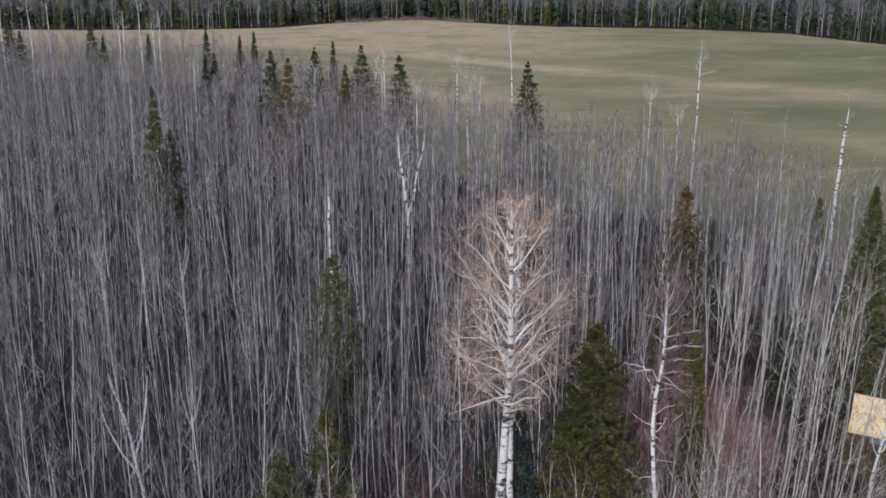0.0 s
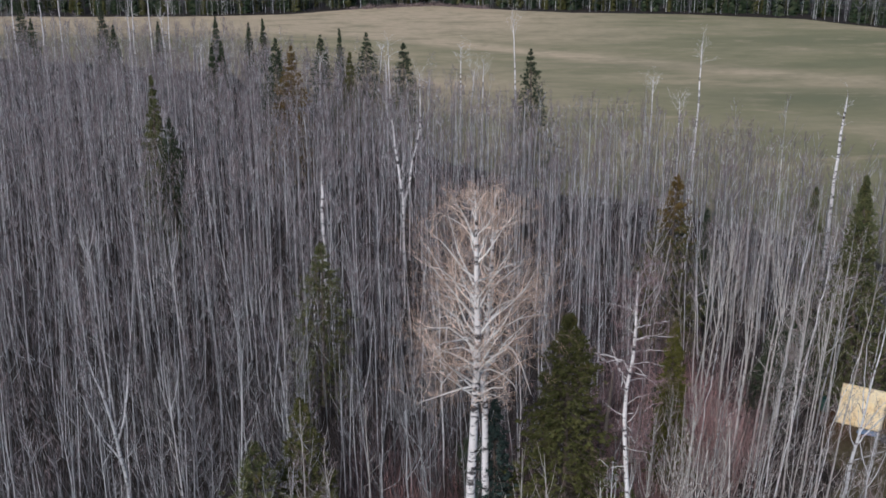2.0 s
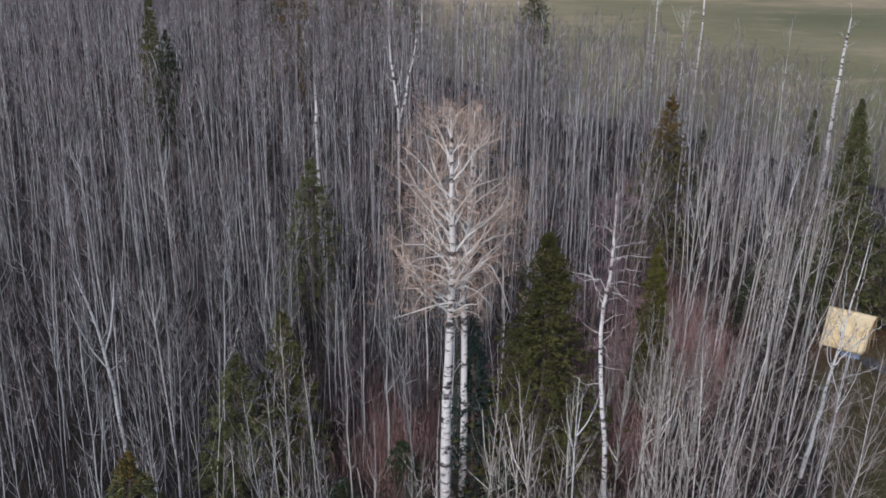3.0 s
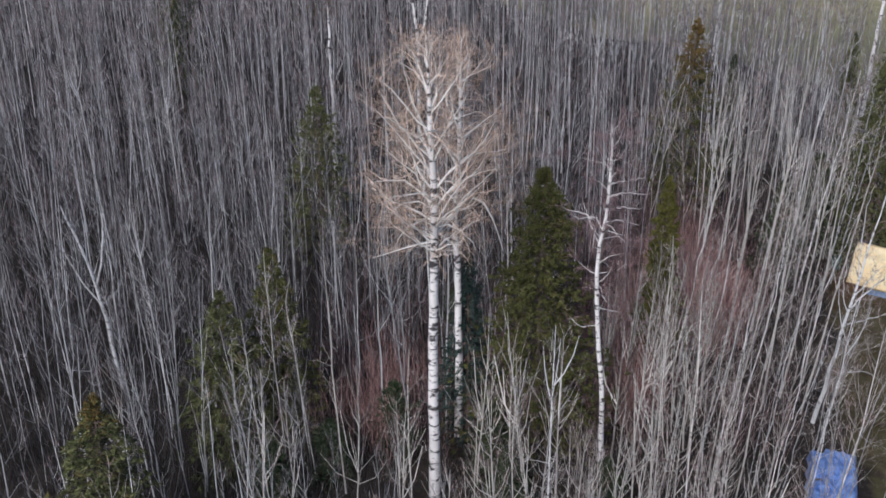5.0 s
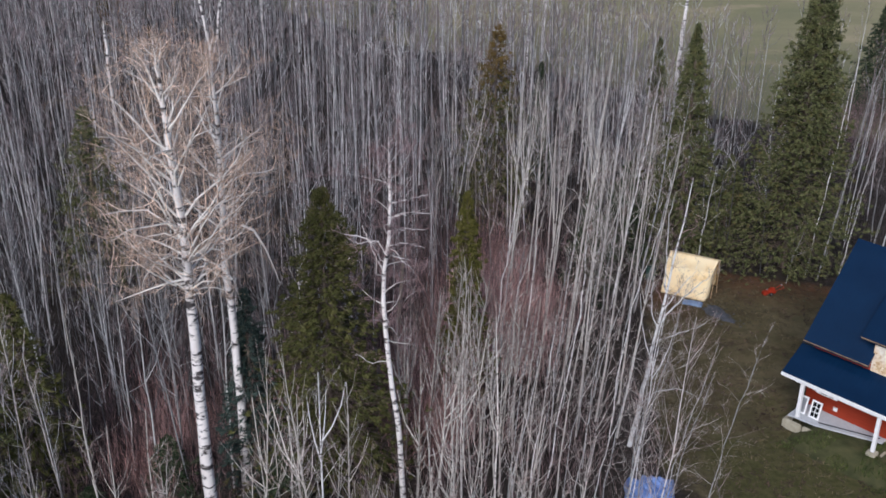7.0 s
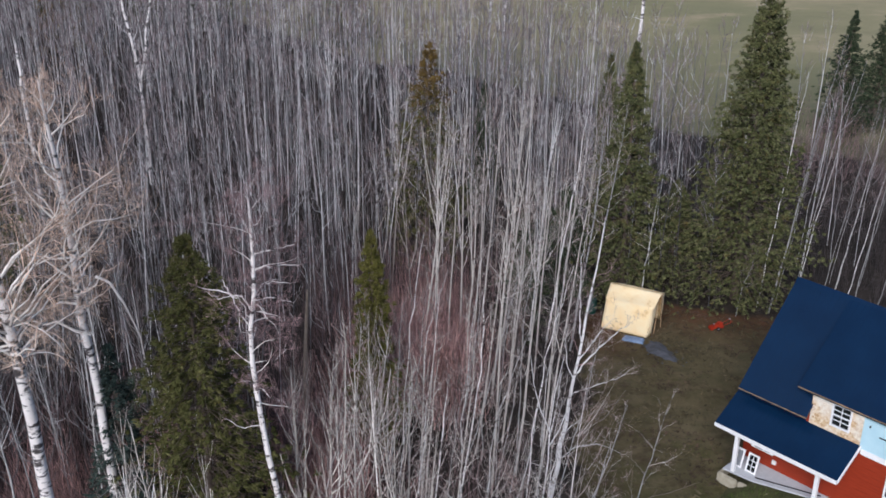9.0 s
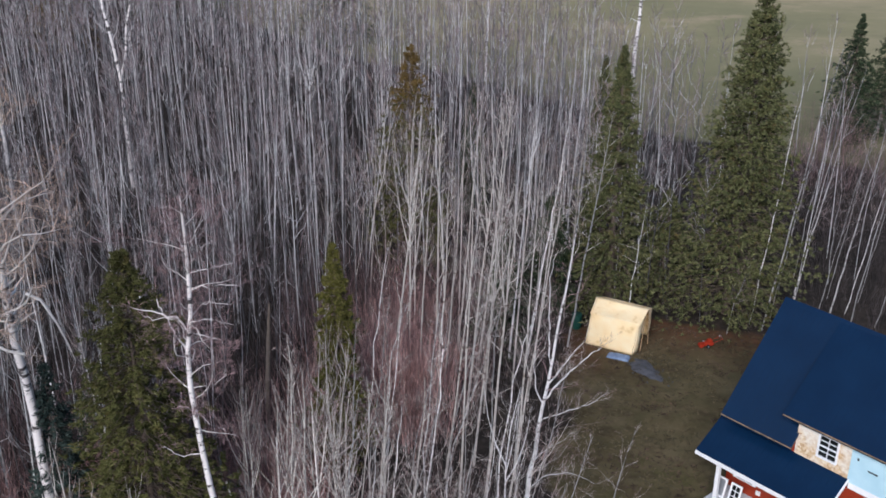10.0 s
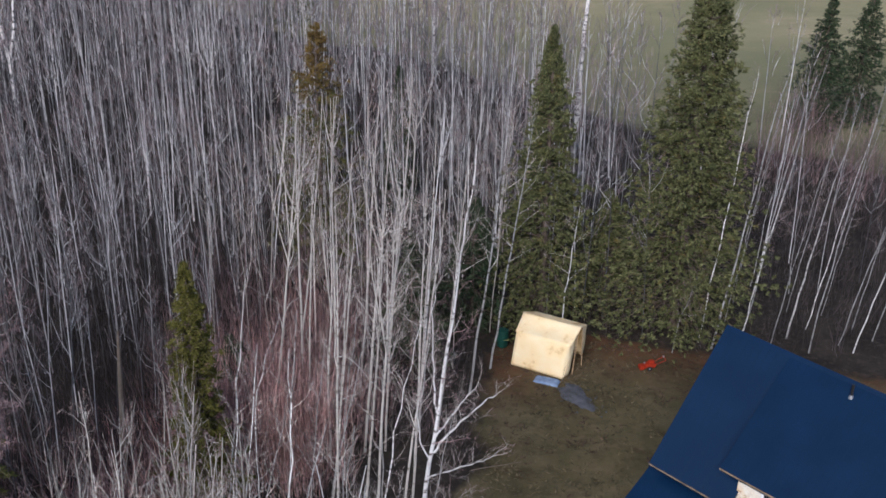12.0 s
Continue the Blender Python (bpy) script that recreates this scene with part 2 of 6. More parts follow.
def ground_material():
    m, n, l, b = material("soil_grass_and_litter", 0.95, 0.0, 0.1)

    def attr(name):
        a = n.new("ShaderNodeAttribute")
        a.attribute_name = name
        return a.outputs["Fac"]

    mid = noise_node(n, l, 0.35, 6.0, (1, 1, 1), "Position", 0.65)
    fine = noise_node(n, l, 2.4, 6.0, (1, 1, 1), "Position", 0.7)
    # forest floor: leaf litter, moss, dead wood, darkened to paint in the trees' shade
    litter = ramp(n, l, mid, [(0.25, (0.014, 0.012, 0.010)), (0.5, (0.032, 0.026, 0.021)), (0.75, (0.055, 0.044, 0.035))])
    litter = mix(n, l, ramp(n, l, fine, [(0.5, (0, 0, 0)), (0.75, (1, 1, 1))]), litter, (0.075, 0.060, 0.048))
    # yard: trodden earth with thin grass
    earth = ramp(n, l, noise_node(n, l, 0.22, 6.0, (1, 1, 1), "Position", 0.68), [(0.32, (0.044, 0.033, 0.017)), (0.48, (0.086, 0.069, 0.033)), (0.66, (0.146, 0.118, 0.066))])
    earth = mix(n, l, ramp(n, l, fine, [(0.35, (0, 0, 0)), (0.75, (0.6, 0.6, 0.6))]), earth, (0.138, 0.112, 0.064))
    turf = ramp(n, l, fine, [(0.3, (0.038, 0.041, 0.014)), (0.7, (0.104, 0.092, 0.038))])
    earth = mix(n, l, ramp(n, l, noise_node(n, l, 0.8, 5.0, (1, 1, 1), "Position", 0.7), [(0.42, (0, 0, 0)), (0.62, (0.5, 0.5, 0.5))]), earth, (0.060, 0.056, 0.026))
    earth = mix(n, l, ramp(n, l, noise_node(n, l, 0.55, 7.0, (1, 1.3, 1), "Position", 0.75), [(0.50, (0, 0, 0)), (0.70, (0.75, 0.75, 0.75))]), earth, (0.034, 0.021, 0.014))
    yard_col = mix(n, l, ramp(n, l, maths(n, l, "ADD", attr("turf"), maths(n, l, "MULTIPLY", maths(n, l, "SUBTRACT", mid, 0.5), 1.6)),
                                     [(0.30, (0, 0, 0)), (0.72, (1, 1, 1))]), earth, turf)
    # hay field: green and straw in soft patches
    swath = noise_node(n, l, 0.020, 5.0, (0.7, 1.2, 1), "Position", 0.6)
    patch = noise_node(n, l, 0.085, 6.0, (0.6, 1.0, 1), "Position", 0.72)
    blades = noise_node(n, l, 0.30, 6.0, (0.8, 1.0, 1), "Position", 0.7)
    hay = ramp(n, l, swath, [(0.34, (0.225, 0.211, 0.111)), (0.46, (0.288, 0.254, 0.139)), (0.57, (0.355, 0.298, 0.174)), (0.68, (0.449, 0.353, 0.217))])
    hay = mix(n, l, maths(n, l, "MINIMUM", maths(n, l, "MULTIPLY", attr("straw"), 1.15), 0.85), hay, (0.600, 0.453, 0.296))
    hay = mix(n, l, maths(n, l, "MULTIPLY", attr("lush"), 0.75), hay, (0.150, 0.156, 0.083))
    hay = mix(n, l, ramp(n, l, patch, [(0.50, (0, 0, 0)), (0.66, (0.6, 0.6, 0.6))]), hay, (0.188, 0.181, 0.098))
    hay = mix(n, l, ramp(n, l, patch, [(0.30, (0.7, 0.7, 0.7)), (0.46, (0, 0, 0))]), hay, (0.516, 0.391, 0.252))
    hay = mix(n, l, ramp(n, l, blades, [(0.3, (0.45, 0.45, 0.45)), (0.6, (0, 0, 0))]), hay, (0.230, 0.208, 0.116))
    hay = mix(n, l, maths(n, l, "MULTIPLY", attr("rough"), 0.85), hay, ramp(n, l, blades, [(0.3, (0.045, 0.050, 0.026)), (0.7, (0.154, 0.146, 0.083))]))

    verge = maths(n, l, "MULTIPLY", attr("verge"), ramp(n, l, fine, [(0.35, (0.25, 0.25, 0.25)), (0.6, (0.9, 0.9, 0.9))]))
    yard_col = mix(n, l, verge, yard_col, ramp(n, l, mid, [(0.35, (0.050, 0.020, 0.012)), (0.65, (0.120, 0.050, 0.028))]))

    def edge(name, wob):
        v = maths(n, l, "ADD", attr(name), maths(n, l, "MULTIPLY", maths(n, l, "SUBTRACT", mid, 0.5), wob))
        return ramp(n, l, v, [(0.42, (0, 0, 0)), (0.58, (1, 1, 1))])

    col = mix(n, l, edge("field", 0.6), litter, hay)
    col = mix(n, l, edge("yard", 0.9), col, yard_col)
    l.new(col, b.inputs["Base Color"])
    bump(n, l, b, fine, 0.6, 0.08)
    return m


M_GROUND = ground_material()


# ---------------------------------------------------------------- mesh helpers
def mesh_from(name, verts, quads=None, tris=None, mats=(), quad_mat=None, tri_mat=None, smooth=True):
    """One mesh from arrays of corners, four-sided and three-sided faces."""
    me = bpy.data.meshes.new(name)
    verts = np.asarray(verts, np.float32).reshape(-1, 3)
    quads = np.zeros((0, 4), np.int32) if quads is None else np.asarray(quads, np.int32).reshape(-1, 4)
    tris = np.zeros((0, 3), np.int32) if tris is None else np.asarray(tris, np.int32).reshape(-1, 3)
    me.vertices.add(len(verts))
    me.vertices.foreach_set("co", verts.ravel())
    me.loops.add(quads.size + tris.size)
    me.loops.foreach_set("vertex_index", np.concatenate([quads.ravel(), tris.ravel()]))
    me.polygons.add(len(quads) + len(tris))
    starts = np.concatenate([np.arange(len(quads)) * 4, quads.size + np.arange(len(tris)) * 3]).astype(np.int32)
    me.polygons.foreach_set("loop_start", starts)
    for m in mats:
        me.materials.append(m)
    if quad_mat is not None or tri_mat is not None:
        qm = np.zeros(len(quads), np.int32) if quad_mat is None else np.asarray(quad_mat, np.int32)
        tm = np.zeros(len(tris), np.int32) if tri_mat is None else np.asarray(tri_mat, np.int32)
        me.polygons.foreach_set("material_index", np.concatenate([qm, tm]))
    if smooth:
        me.polygons.foreach_set("use_smooth", np.ones(len(quads) + len(tris), bool))
    me.update(calc_edges=True)
    return me


def tubes(paths, radii, sides):
    """Tapered round limbs: paths (B, N, 3) and radii (B, N). Returns corners and quads."""
    paths, radii = np.asarray(paths, float), np.asarray(radii, float)
    nb, npt = radii.shape
    way = paths[:, -1] - paths[:, 0]
    way /= np.linalg.norm(way, axis=1, keepdims=True) + 1e-9
    ref = np.where(np.abs(way[:, 2:3]) > 0.9, [[1.0, 0, 0]], [[0, 0, 1.0]])
    a = np.cross(way, ref)
    a /= np.linalg.norm(a, axis=1, keepdims=True) + 1e-9
    b = np.cross(way, a)
    th = np.arange(sides) / sides * 2 * np.pi
    ring = a[:, None, :] * np.cos(th)[None, :, None] + b[:, None, :] * np.sin(th)[None, :, None]
    v = paths[:, :, None, :] + ring[:, None, :, :] * radii[:, :, None, None]
    i = np.arange(npt - 1)[:, None] * sides
    j = np.arange(sides)[None, :]
    k = (j + 1) % sides
    q = np.stack([i + j, i + k, i + sides + k, i + sides + j], -1).reshape(-1, 4)
    q = (np.arange(nb)[:, None, None] * (npt * sides) + q[None]).reshape(-1, 4)
    return v.reshape(-1, 3), q


def slivers(base, tip, width, rng):
    """Thin three-sided twigs from base to tip."""
    base, tip = np.asarray(base, float), np.asarray(tip, float)
    side = np.cross(tip - base, rng.normal(size=base.shape))
    side *= width / (np.linalg.norm(side, axis=1, keepdims=True) + 1e-9)
    v = np.stack([base - side, base + side, tip], 1).reshape(-1, 3)
    return v, np.arange(len(v)).reshape(-1, 3)


class Pile:
    """Gathers corners and faces of several pieces into one mesh."""

    def __init__(self):
        self.v, self.q, self.t, self.qm, self.tm, self.n = [], [], [], [], [], 0

    def add(self, v, q=None, t=None, mat=0):
        if q is not None:
            self.q.append(np.asarray(q) + self.n)
            self.qm.append(np.full(len(q), mat))
        if t is not None:
            self.t.append(np.asarray(t) + self.n)
            self.tm.append(np.full(len(t), mat))
        self.v.append(np.asarray(v))
        self.n += len(v)
        return self

    def arrays(self):
        v = np.concatenate(self.v) if self.v else np.zeros((0, 3))
        q = np.concatenate(self.q) if self.q else np.zeros((0, 4), int)
        t = np.concatenate(self.t) if self.t else np.zeros((0, 3), int)
        qm = np.concatenate(self.qm) if self.qm else np.zeros(0, int)
        tm = np.concatenate(self.tm) if self.tm else np.zeros(0, int)
        return v, q, t, qm, tm

    def mesh(self, name, mats, smooth=True):
        v, q, t, qm, tm = self.arrays()
        return mesh_from(name, v, q, t, mats, qm, tm, smooth)


def part(name, me, mat=None, parent=None, label=""):
    """Links a mesh (or a bmesh) as one object under a thing or a part."""
    if isinstance(me, bmesh.types.BMesh):
        bm, me = me, bpy.data.meshes.new(name)
        bm.to_mesh(me)
        bm.free()
    if mat is not None and not me.materials:
        me.materials.append(mat)
    ob = new(name, me)
    ob.parent = parent
    return tagged(ob, label)


def thing(name, label, category, group="", at=None, kind=""):
    ob = new(name)
    if at is not None:
        ob.matrix_basis = at
    return tagged(ob, label, category, group, kind)


def box(lo, hi, bevel=0.0):
    bm = bmesh.new()
    bmesh.ops.create_cube(bm, size=1.0)
    lo, hi = Vector(lo), Vector(hi)
    for v in bm.verts:
        v.co = Vector(((lo.x + hi.x) / 2 + v.co.x * (hi.x - lo.x), (lo.y + hi.y) / 2 + v.co.y * (hi.y - lo.y), (lo.z + hi.z) / 2 + v.co.z * (hi.z - lo.z)))
    if bevel:
        bmesh.ops.bevel(bm, geom=bm.edges[:], offset=bevel, segments=2, affect="EDGES")
    return bm


def prism(profile, u0, u1):
    """A (v, z) outline drawn out along u."""
    bm = bmesh.new()
    a = [bm.verts.new((u0, v, z)) for v, z in profile]
    b = [bm.verts.new((u1, v, z)) for v, z in profile]
    n = len(profile)
    bm.faces.new(a)
    bm.faces.new(b[::-1])
    for i in range(n):
        bm.faces.new((a[i], b[i], b[(i + 1) % n], a[(i + 1) % n]))
    bmesh.ops.recalc_face_normals(bm, faces=bm.faces[:])
    return bm


def join(*bms):
    out = bmesh.new()
    for bm in bms:
        tmp = bpy.data.meshes.new("tmp")
        bm.to_mesh(tmp)
        bm.free()
        out.from_mesh(tmp)
        bpy.data.meshes.remove(tmp)
    return out


def rod(a, b, r0, r1=None, sides=8):
    v, q = tubes([[a, b]], [[r0, r0 if r1 is None else r1]], sides)
    bm = bmesh.new()
    vs = [bm.verts.new(c) for c in v]
    for f in q:
        bm.faces.new([vs[i] for i in f])
    bm.faces.new(vs[:sides][::-1])
    bm.faces.new(vs[sides:])
    return bm


# ---------------------------------------------------------------- plan of the place
FIELD_EDGE = np.array([(-300, 330), (-160, 280), (-120, 258), (-102, 252), (-79, 245), (-60, 240), (-50, 222), (-42, 206), (-32, 193), (-24, 179), (-6, 151), (4, 140), (11, 131), (18, 129), (24, 123),
                       (29, 118), (34, 114), (38, 107), (42, 104), (46, 102), (50, 100), (55, 97), (58, 91), (62, 82), (140, 72)], float)
YARD = np.array([(24.5, 34), (23.0, 44), (22.6, 50), (22.9, 56), (24.3, 60.5), (24.9, 66), (25.6, 70.2), (31, 70.8), (36, 69), (41, 68.0), (46, 66), (56, 60), (56, 34)], float)


def inside(poly, p):
    """Which of the points p (N, 2) lie in the outline."""
    x, y = p[:, 0], p[:, 1]
    hit = np.zeros(len(p), bool)
    for (x0, y0), (x1, y1) in zip(poly, np.roll(poly, -1, 0)):
        cross = (y0 > y) != (y1 > y)
        hit ^= cross & (x < (x1 - x0) * (y - y0) / (y1 - y0 + 1e-12) + x0)
    return hit


def distance_to(line, p, closed):
    best = np.full(len(p), 1e9)
    ends = np.roll(line, -1, 0) if closed else line[1:]
    for a, b in zip(line, ends):
        d = b - a
        s = np.clip(((p - a) @ d) / (d @ d), 0, 1)
        best = np.minimum(best, np.linalg.norm(p - (a + s[:, None] * d), axis=1))
    return best


FIELD = np.concatenate([FIELD_EDGE, [(165, 330), (130, 352), (110, 392), (71, 404), (29, 407), (8, 418), (-26, 452), (-51, 438), (-80, 410), (-104, 404), (-152, 397), (-230, 388), (-300, 380)]])


def land_height(x, y):
    """Flat by the house, rising to low wooded hills beyond the field."""
    d = np.clip((y - 430) / 1100, 0, 1)
    side = np.clip((np.abs(x) - 260) / 900, 0, 1)
    h = 34 * d * d * (3 - 2 * d) + 18 * side * side
    roll = 0.9 * np.sin(x * 0.021 + 1.0) * np.sin(y * 0.018) * np.clip((y - 150) / 80, 0, 1) * np.clip((460 - y) / 60, 0, 1)
    return h + roll


# ---------------------------------------------------------------- ground
def axis_steps(lo, f0, f1, hi, fine):
    coarse_lo = -np.geomspace(1, 1 + abs(lo - f0), 26)[::-1] + 1 + f0
    coarse_hi = np.geomspace(1, 1 + abs(hi - f1), 26) - 1 + f1
    return np.unique(np.concatenate([coarse_lo, np.arange(f0, f1, fine), coarse_hi]).round(3))


gx = axis_steps(-3000, -150, 150, 3000, 2.0)
gx = np.unique(np.concatenate([gx, np.arange(10, 62, 0.8)]))
gy = axis_steps(-1200, -30, 470, 4000, 2.5)
gy = np.unique(np.concatenate([gy, np.arange(36, 112, 0.8)]))
GX, GY = np.meshgrid(gx, gy)
gp = np.stack([GX.ravel(), GY.ravel()], 1)
gz = land_height(gp[:, 0], gp[:, 1])
w = len(gx)
gi = (np.arange(len(gy) - 1)[:, None] * w + np.arange(w - 1)[None, :]).ravel()
ground_mesh = mesh_from("ground", np.column_stack([gp, gz]), np.stack([gi, gi + 1, gi + w + 1, gi + w], 1), None, [M_GROUND])


def soft_mask(poly, p, width):
    d = distance_to(poly, p, True)
    return np.clip(0.5 + np.where(inside(poly, p), d, -d) / (2 * width), 0, 1)


for mask_name, values in (("field", soft_mask(FIELD, gp, 4.0)), ("yard", soft_mask(YARD, gp, 2.2)),
                          ("turf", np.clip(1.05 - np.abs(gp[:, 1] - 44) / 15, 0, 1) * np.clip((gp[:, 0] - 20) / 6, 0.2, 1)),
                          ("straw", np.clip(np.clip((gp[:, 1] - 305) / 45, 0, 1) * np.clip((60 - gp[:, 0]) / 90, 0, 1)
                           + 0.9 * np.exp(-((gp[:, 1] - 300 + 0.74 * gp[:, 0]) / 9) ** 2) * np.clip((gp[:, 0] + 60) / 30, 0, 1) * np.clip((110 - gp[:, 0]) / 60, 0, 1)
                           + 0.7 * np.clip(1 - np.abs(gp[:, 1] - 232) / 40, 0, 1) * np.clip((30 - gp[:, 0]) / 35, 0, 1), 0, 1)),
                          ("lush", np.clip(np.exp(-((gp[:, 0] - 66) / 24) ** 2 - ((gp[:, 1] - 214) / 12) ** 2) + 0.6 * np.exp(-((gp[:, 0] - 40) / 30) ** 2 - ((gp[:, 1] - 265) / 10) ** 2)
                           + 0.5 * np.exp(-((gp[:, 0] - 90) / 40) ** 2 - ((gp[:, 1] - 320) / 16) ** 2) + np.clip((150 - gp[:, 1]) / 40, 0, 0.6), 0, 1)),
                          ("verge", np.clip(1.1 - distance_to(YARD, gp, True) / 4.5, 0, 1) * np.clip((gp[:, 1] - 63) / 4, 0, 1)),
                          ("rough", np.clip(1.1 - (gp[:, 1] - 80) / 50, 0, 1))):
    layer = ground_mesh.attributes.new(mask_name, "FLOAT", "POINT")
    layer.data.foreach_set("value", values.astype(np.float32))
ground = tagged(new("ground", ground_mesh), "leaf-littered forest floor, bare brown yard and straw-green hay field", "ground", "", "structure")


# ---------------------------------------------------------------- trees
def aspen_parts(rng, h, r0, sides, n_branch, n_twig, branch_sides=3, fork=False, trunk_points=7, lowest=0.42, width=1.0, twig_width=0.0075):
    """A young leafless aspen: returns a pile of trunk and a pile of crown."""
    trunk, crown = Pile(), Pile()
    k = np.linspace(0, 1, trunk_points)
    sway = np.cumsum(np.cumsum(rng.normal(0, 0.035, (trunk_points, 2)), 0) + rng.normal(0, 0.05, (trunk_points, 2)), 0) * (h / 13)
    sway -= sway[0]
    spine = np.column_stack([sway, k * h])
    rad = r0 * (1 - k) ** 0.85 + 0.007
    trunk.add(*tubes([spine], [rad], sides))

    def at(f):
        return np.stack([np.interp(f, k, spine[:, i]) for i in range(3)], 1)

    f = np.sort(rng.uniform(lowest, 0.985, n_branch) ** 0.9)
    start = at(f)
    az = rng.uniform(0, 2 * np.pi, n_branch)
    rise = rng.uniform(0.8, 2.4, n_branch)
    along = np.clip((1 - f) / (1 - lowest), 0, 1)
    reach = width * h * (0.045 + 0.13 * np.sin(along * np.pi * 0.72)) * rng.uniform(0.55, 1.3, n_branch)
    low = f < lowest + 0.15
    rise[low] *= 0.7
    d = np.stack([np.cos(az), np.sin(az), rise], 1)
    d /= np.linalg.norm(d, axis=1, keepdims=True)
    mid = start + d * reach[:, None] * 0.5 + rng.normal(0, 0.05, (n_branch, 3))
    tip = mid + (d * [0.8, 0.8, 1] + np.array([0, 0, 0.5])) * reach[:, None] * 0.5
    br = np.clip(r0 * 0.32 * (1 - f) + 0.008, 0.008, 0.024)
    if branch_sides:
        crown.add(*tubes(np.stack([start, mid, tip], 1), np.stack([br, br * 0.7, br * 0.3], 1), branch_sides), mat=0)
    else:
        for a, b in ((start, mid + (tip - mid) * 0.2), (mid, tip)):
            v, t = slivers(a, b, 0.018, rng)
            crown.add(v, None, t, mat=0)
    which = rng.integers(0, n_branch, n_twig)
    s = rng.uniform(0.25, 1.0, n_twig)[:, None]
    base = np.where(s < 0.55, start[which] + (mid - start)[which] * s / 0.55, mid[which] + (tip - mid)[which] * (s - 0.55) / 0.45)
    tw = d[which] + rng.normal(0, 0.5, (n_twig, 3)) + [0, 0, 0.35]
    tw *= (rng.uniform(0.25, 0.8, n_twig) * max(h / 13, 0.75) / np.linalg.norm(tw, axis=1))[:, None]
    v, t = slivers(base, base + tw, twig_width, rng)
    crown.add(v, None, t, mat=1)
    if fork:
        f0 = rng.uniform(0.3, 0.5)
        p0 = at(np.array([f0]))[0]
        a = rng.uniform(0, 2 * np.pi)
        side = np.array([np.cos(a), np.sin(a), 0])
        q = np.stack([p0, p0 + side * 0.5 + [0, 0, h * 0.14], p0 + side * 0.8 + [0, 0, h * 0.36]])
        trunk.add(*tubes([q], [[r0 * 0.5, r0 * 0.4, 0.012]], sides))
    return trunk, crown


def scatter(templates, xy, rng, lean=0.03, size=(0.8, 1.15), bases=None, lean_to=None, taller=None):
    """Copies of the templates' arrays at the places xy, gathered into one pile of arrays."""
    out_v, out_q, out_t, out_qm, out_tm, n = [], [], [], [], [], 0
    pick = rng.integers(0, len(templates), len(xy))
    for i, (v, q, t, qm, tm) in enumerate(templates):
        sel = np.nonzero(pick == i)[0]
        if not len(sel):
            continue
        a = rng.uniform(0, 2 * np.pi, len(sel))
        sc = rng.uniform(*size, len(sel)) * (1 if taller is None else taller(xy[sel]))
        ca, sa = np.cos(a) * sc, np.sin(a) * sc
        x = v[None, :, 0] * ca[:, None] - v[None, :, 1] * sa[:, None]
        y = v[None, :, 0] * sa[:, None] + v[None, :, 1] * ca[:, None]
        z = v[None, :, 2] * sc[:, None]
        tilt = rng.normal(0, lean, (len(sel), 2))
        if lean_to is not None:
            tilt += lean_to(xy[sel])
        x += xy[sel, 0:1] + z * tilt[:, 0:1]
        y += xy[sel, 1:2] + z * tilt[:, 1:2]
        if bases is not None:
            z += bases[sel][:, None]
        off = n + np.arange(len(sel))[:, None, None] * len(v)
        out_v.append(np.stack([x, y, z], -1).reshape(-1, 3))
        out_q.append((q[None] + off).reshape(-1, 4))
        out_t.append((t[None] + off).reshape(-1, 3))
        out_qm.append(np.tile(qm, len(sel)))
        out_tm.append(np.tile(tm, len(sel)))
        n += len(sel) * len(v)
    return [np.concatenate(o) for o in (out_v, out_q, out_t, out_qm, out_tm)]


def whole(trunk, crown):
    """Trunk (slot 0) and crown (slots 0 and 1) as one set of arrays."""
    v0, q0, t0, qm0, tm0 = trunk.arrays()
    v1, q1, t1, qm1, tm1 = crown.arrays()
    return (np.concatenate([v0, v1]), np.concatenate([q0, q1 + len(v0)]), np.concatenate([t0, t1 + len(v0)]).astype(int),
            np.concatenate([qm0, qm1]), np.concatenate([tm0, tm1]))


def stuff(name, arrays, mats, label, category):
    v, q, t, qm, tm = arrays
    ob = new(name, mesh_from(name, v, q, t, mats, qm, tm))
    return tagged(ob, label, category, "", "stuff")


rng = np.random.default_rng(7)

# special trees keep a little room round them
SPECIAL = np.array([(1.9, 41.3), (2.7, 45.7), (9, 45.2), (6.6, 46.6), (16.6, 81), (12.9, 56), (28.5, 73), (35.8, 71.5), (-9.4, 68.4), (-8.6, 44.2), (-6.5, 46.6),
                    (-10.3, 33.7), (-11.8, 83.5), (-6, 93), (34, 98), (-17.4, 50), (3.0, 47.8), (20.8, 49.8), (19.0, 43.2), (17.7, 59.5), (17.4, 64.9), (6.4, 47.6)], float)


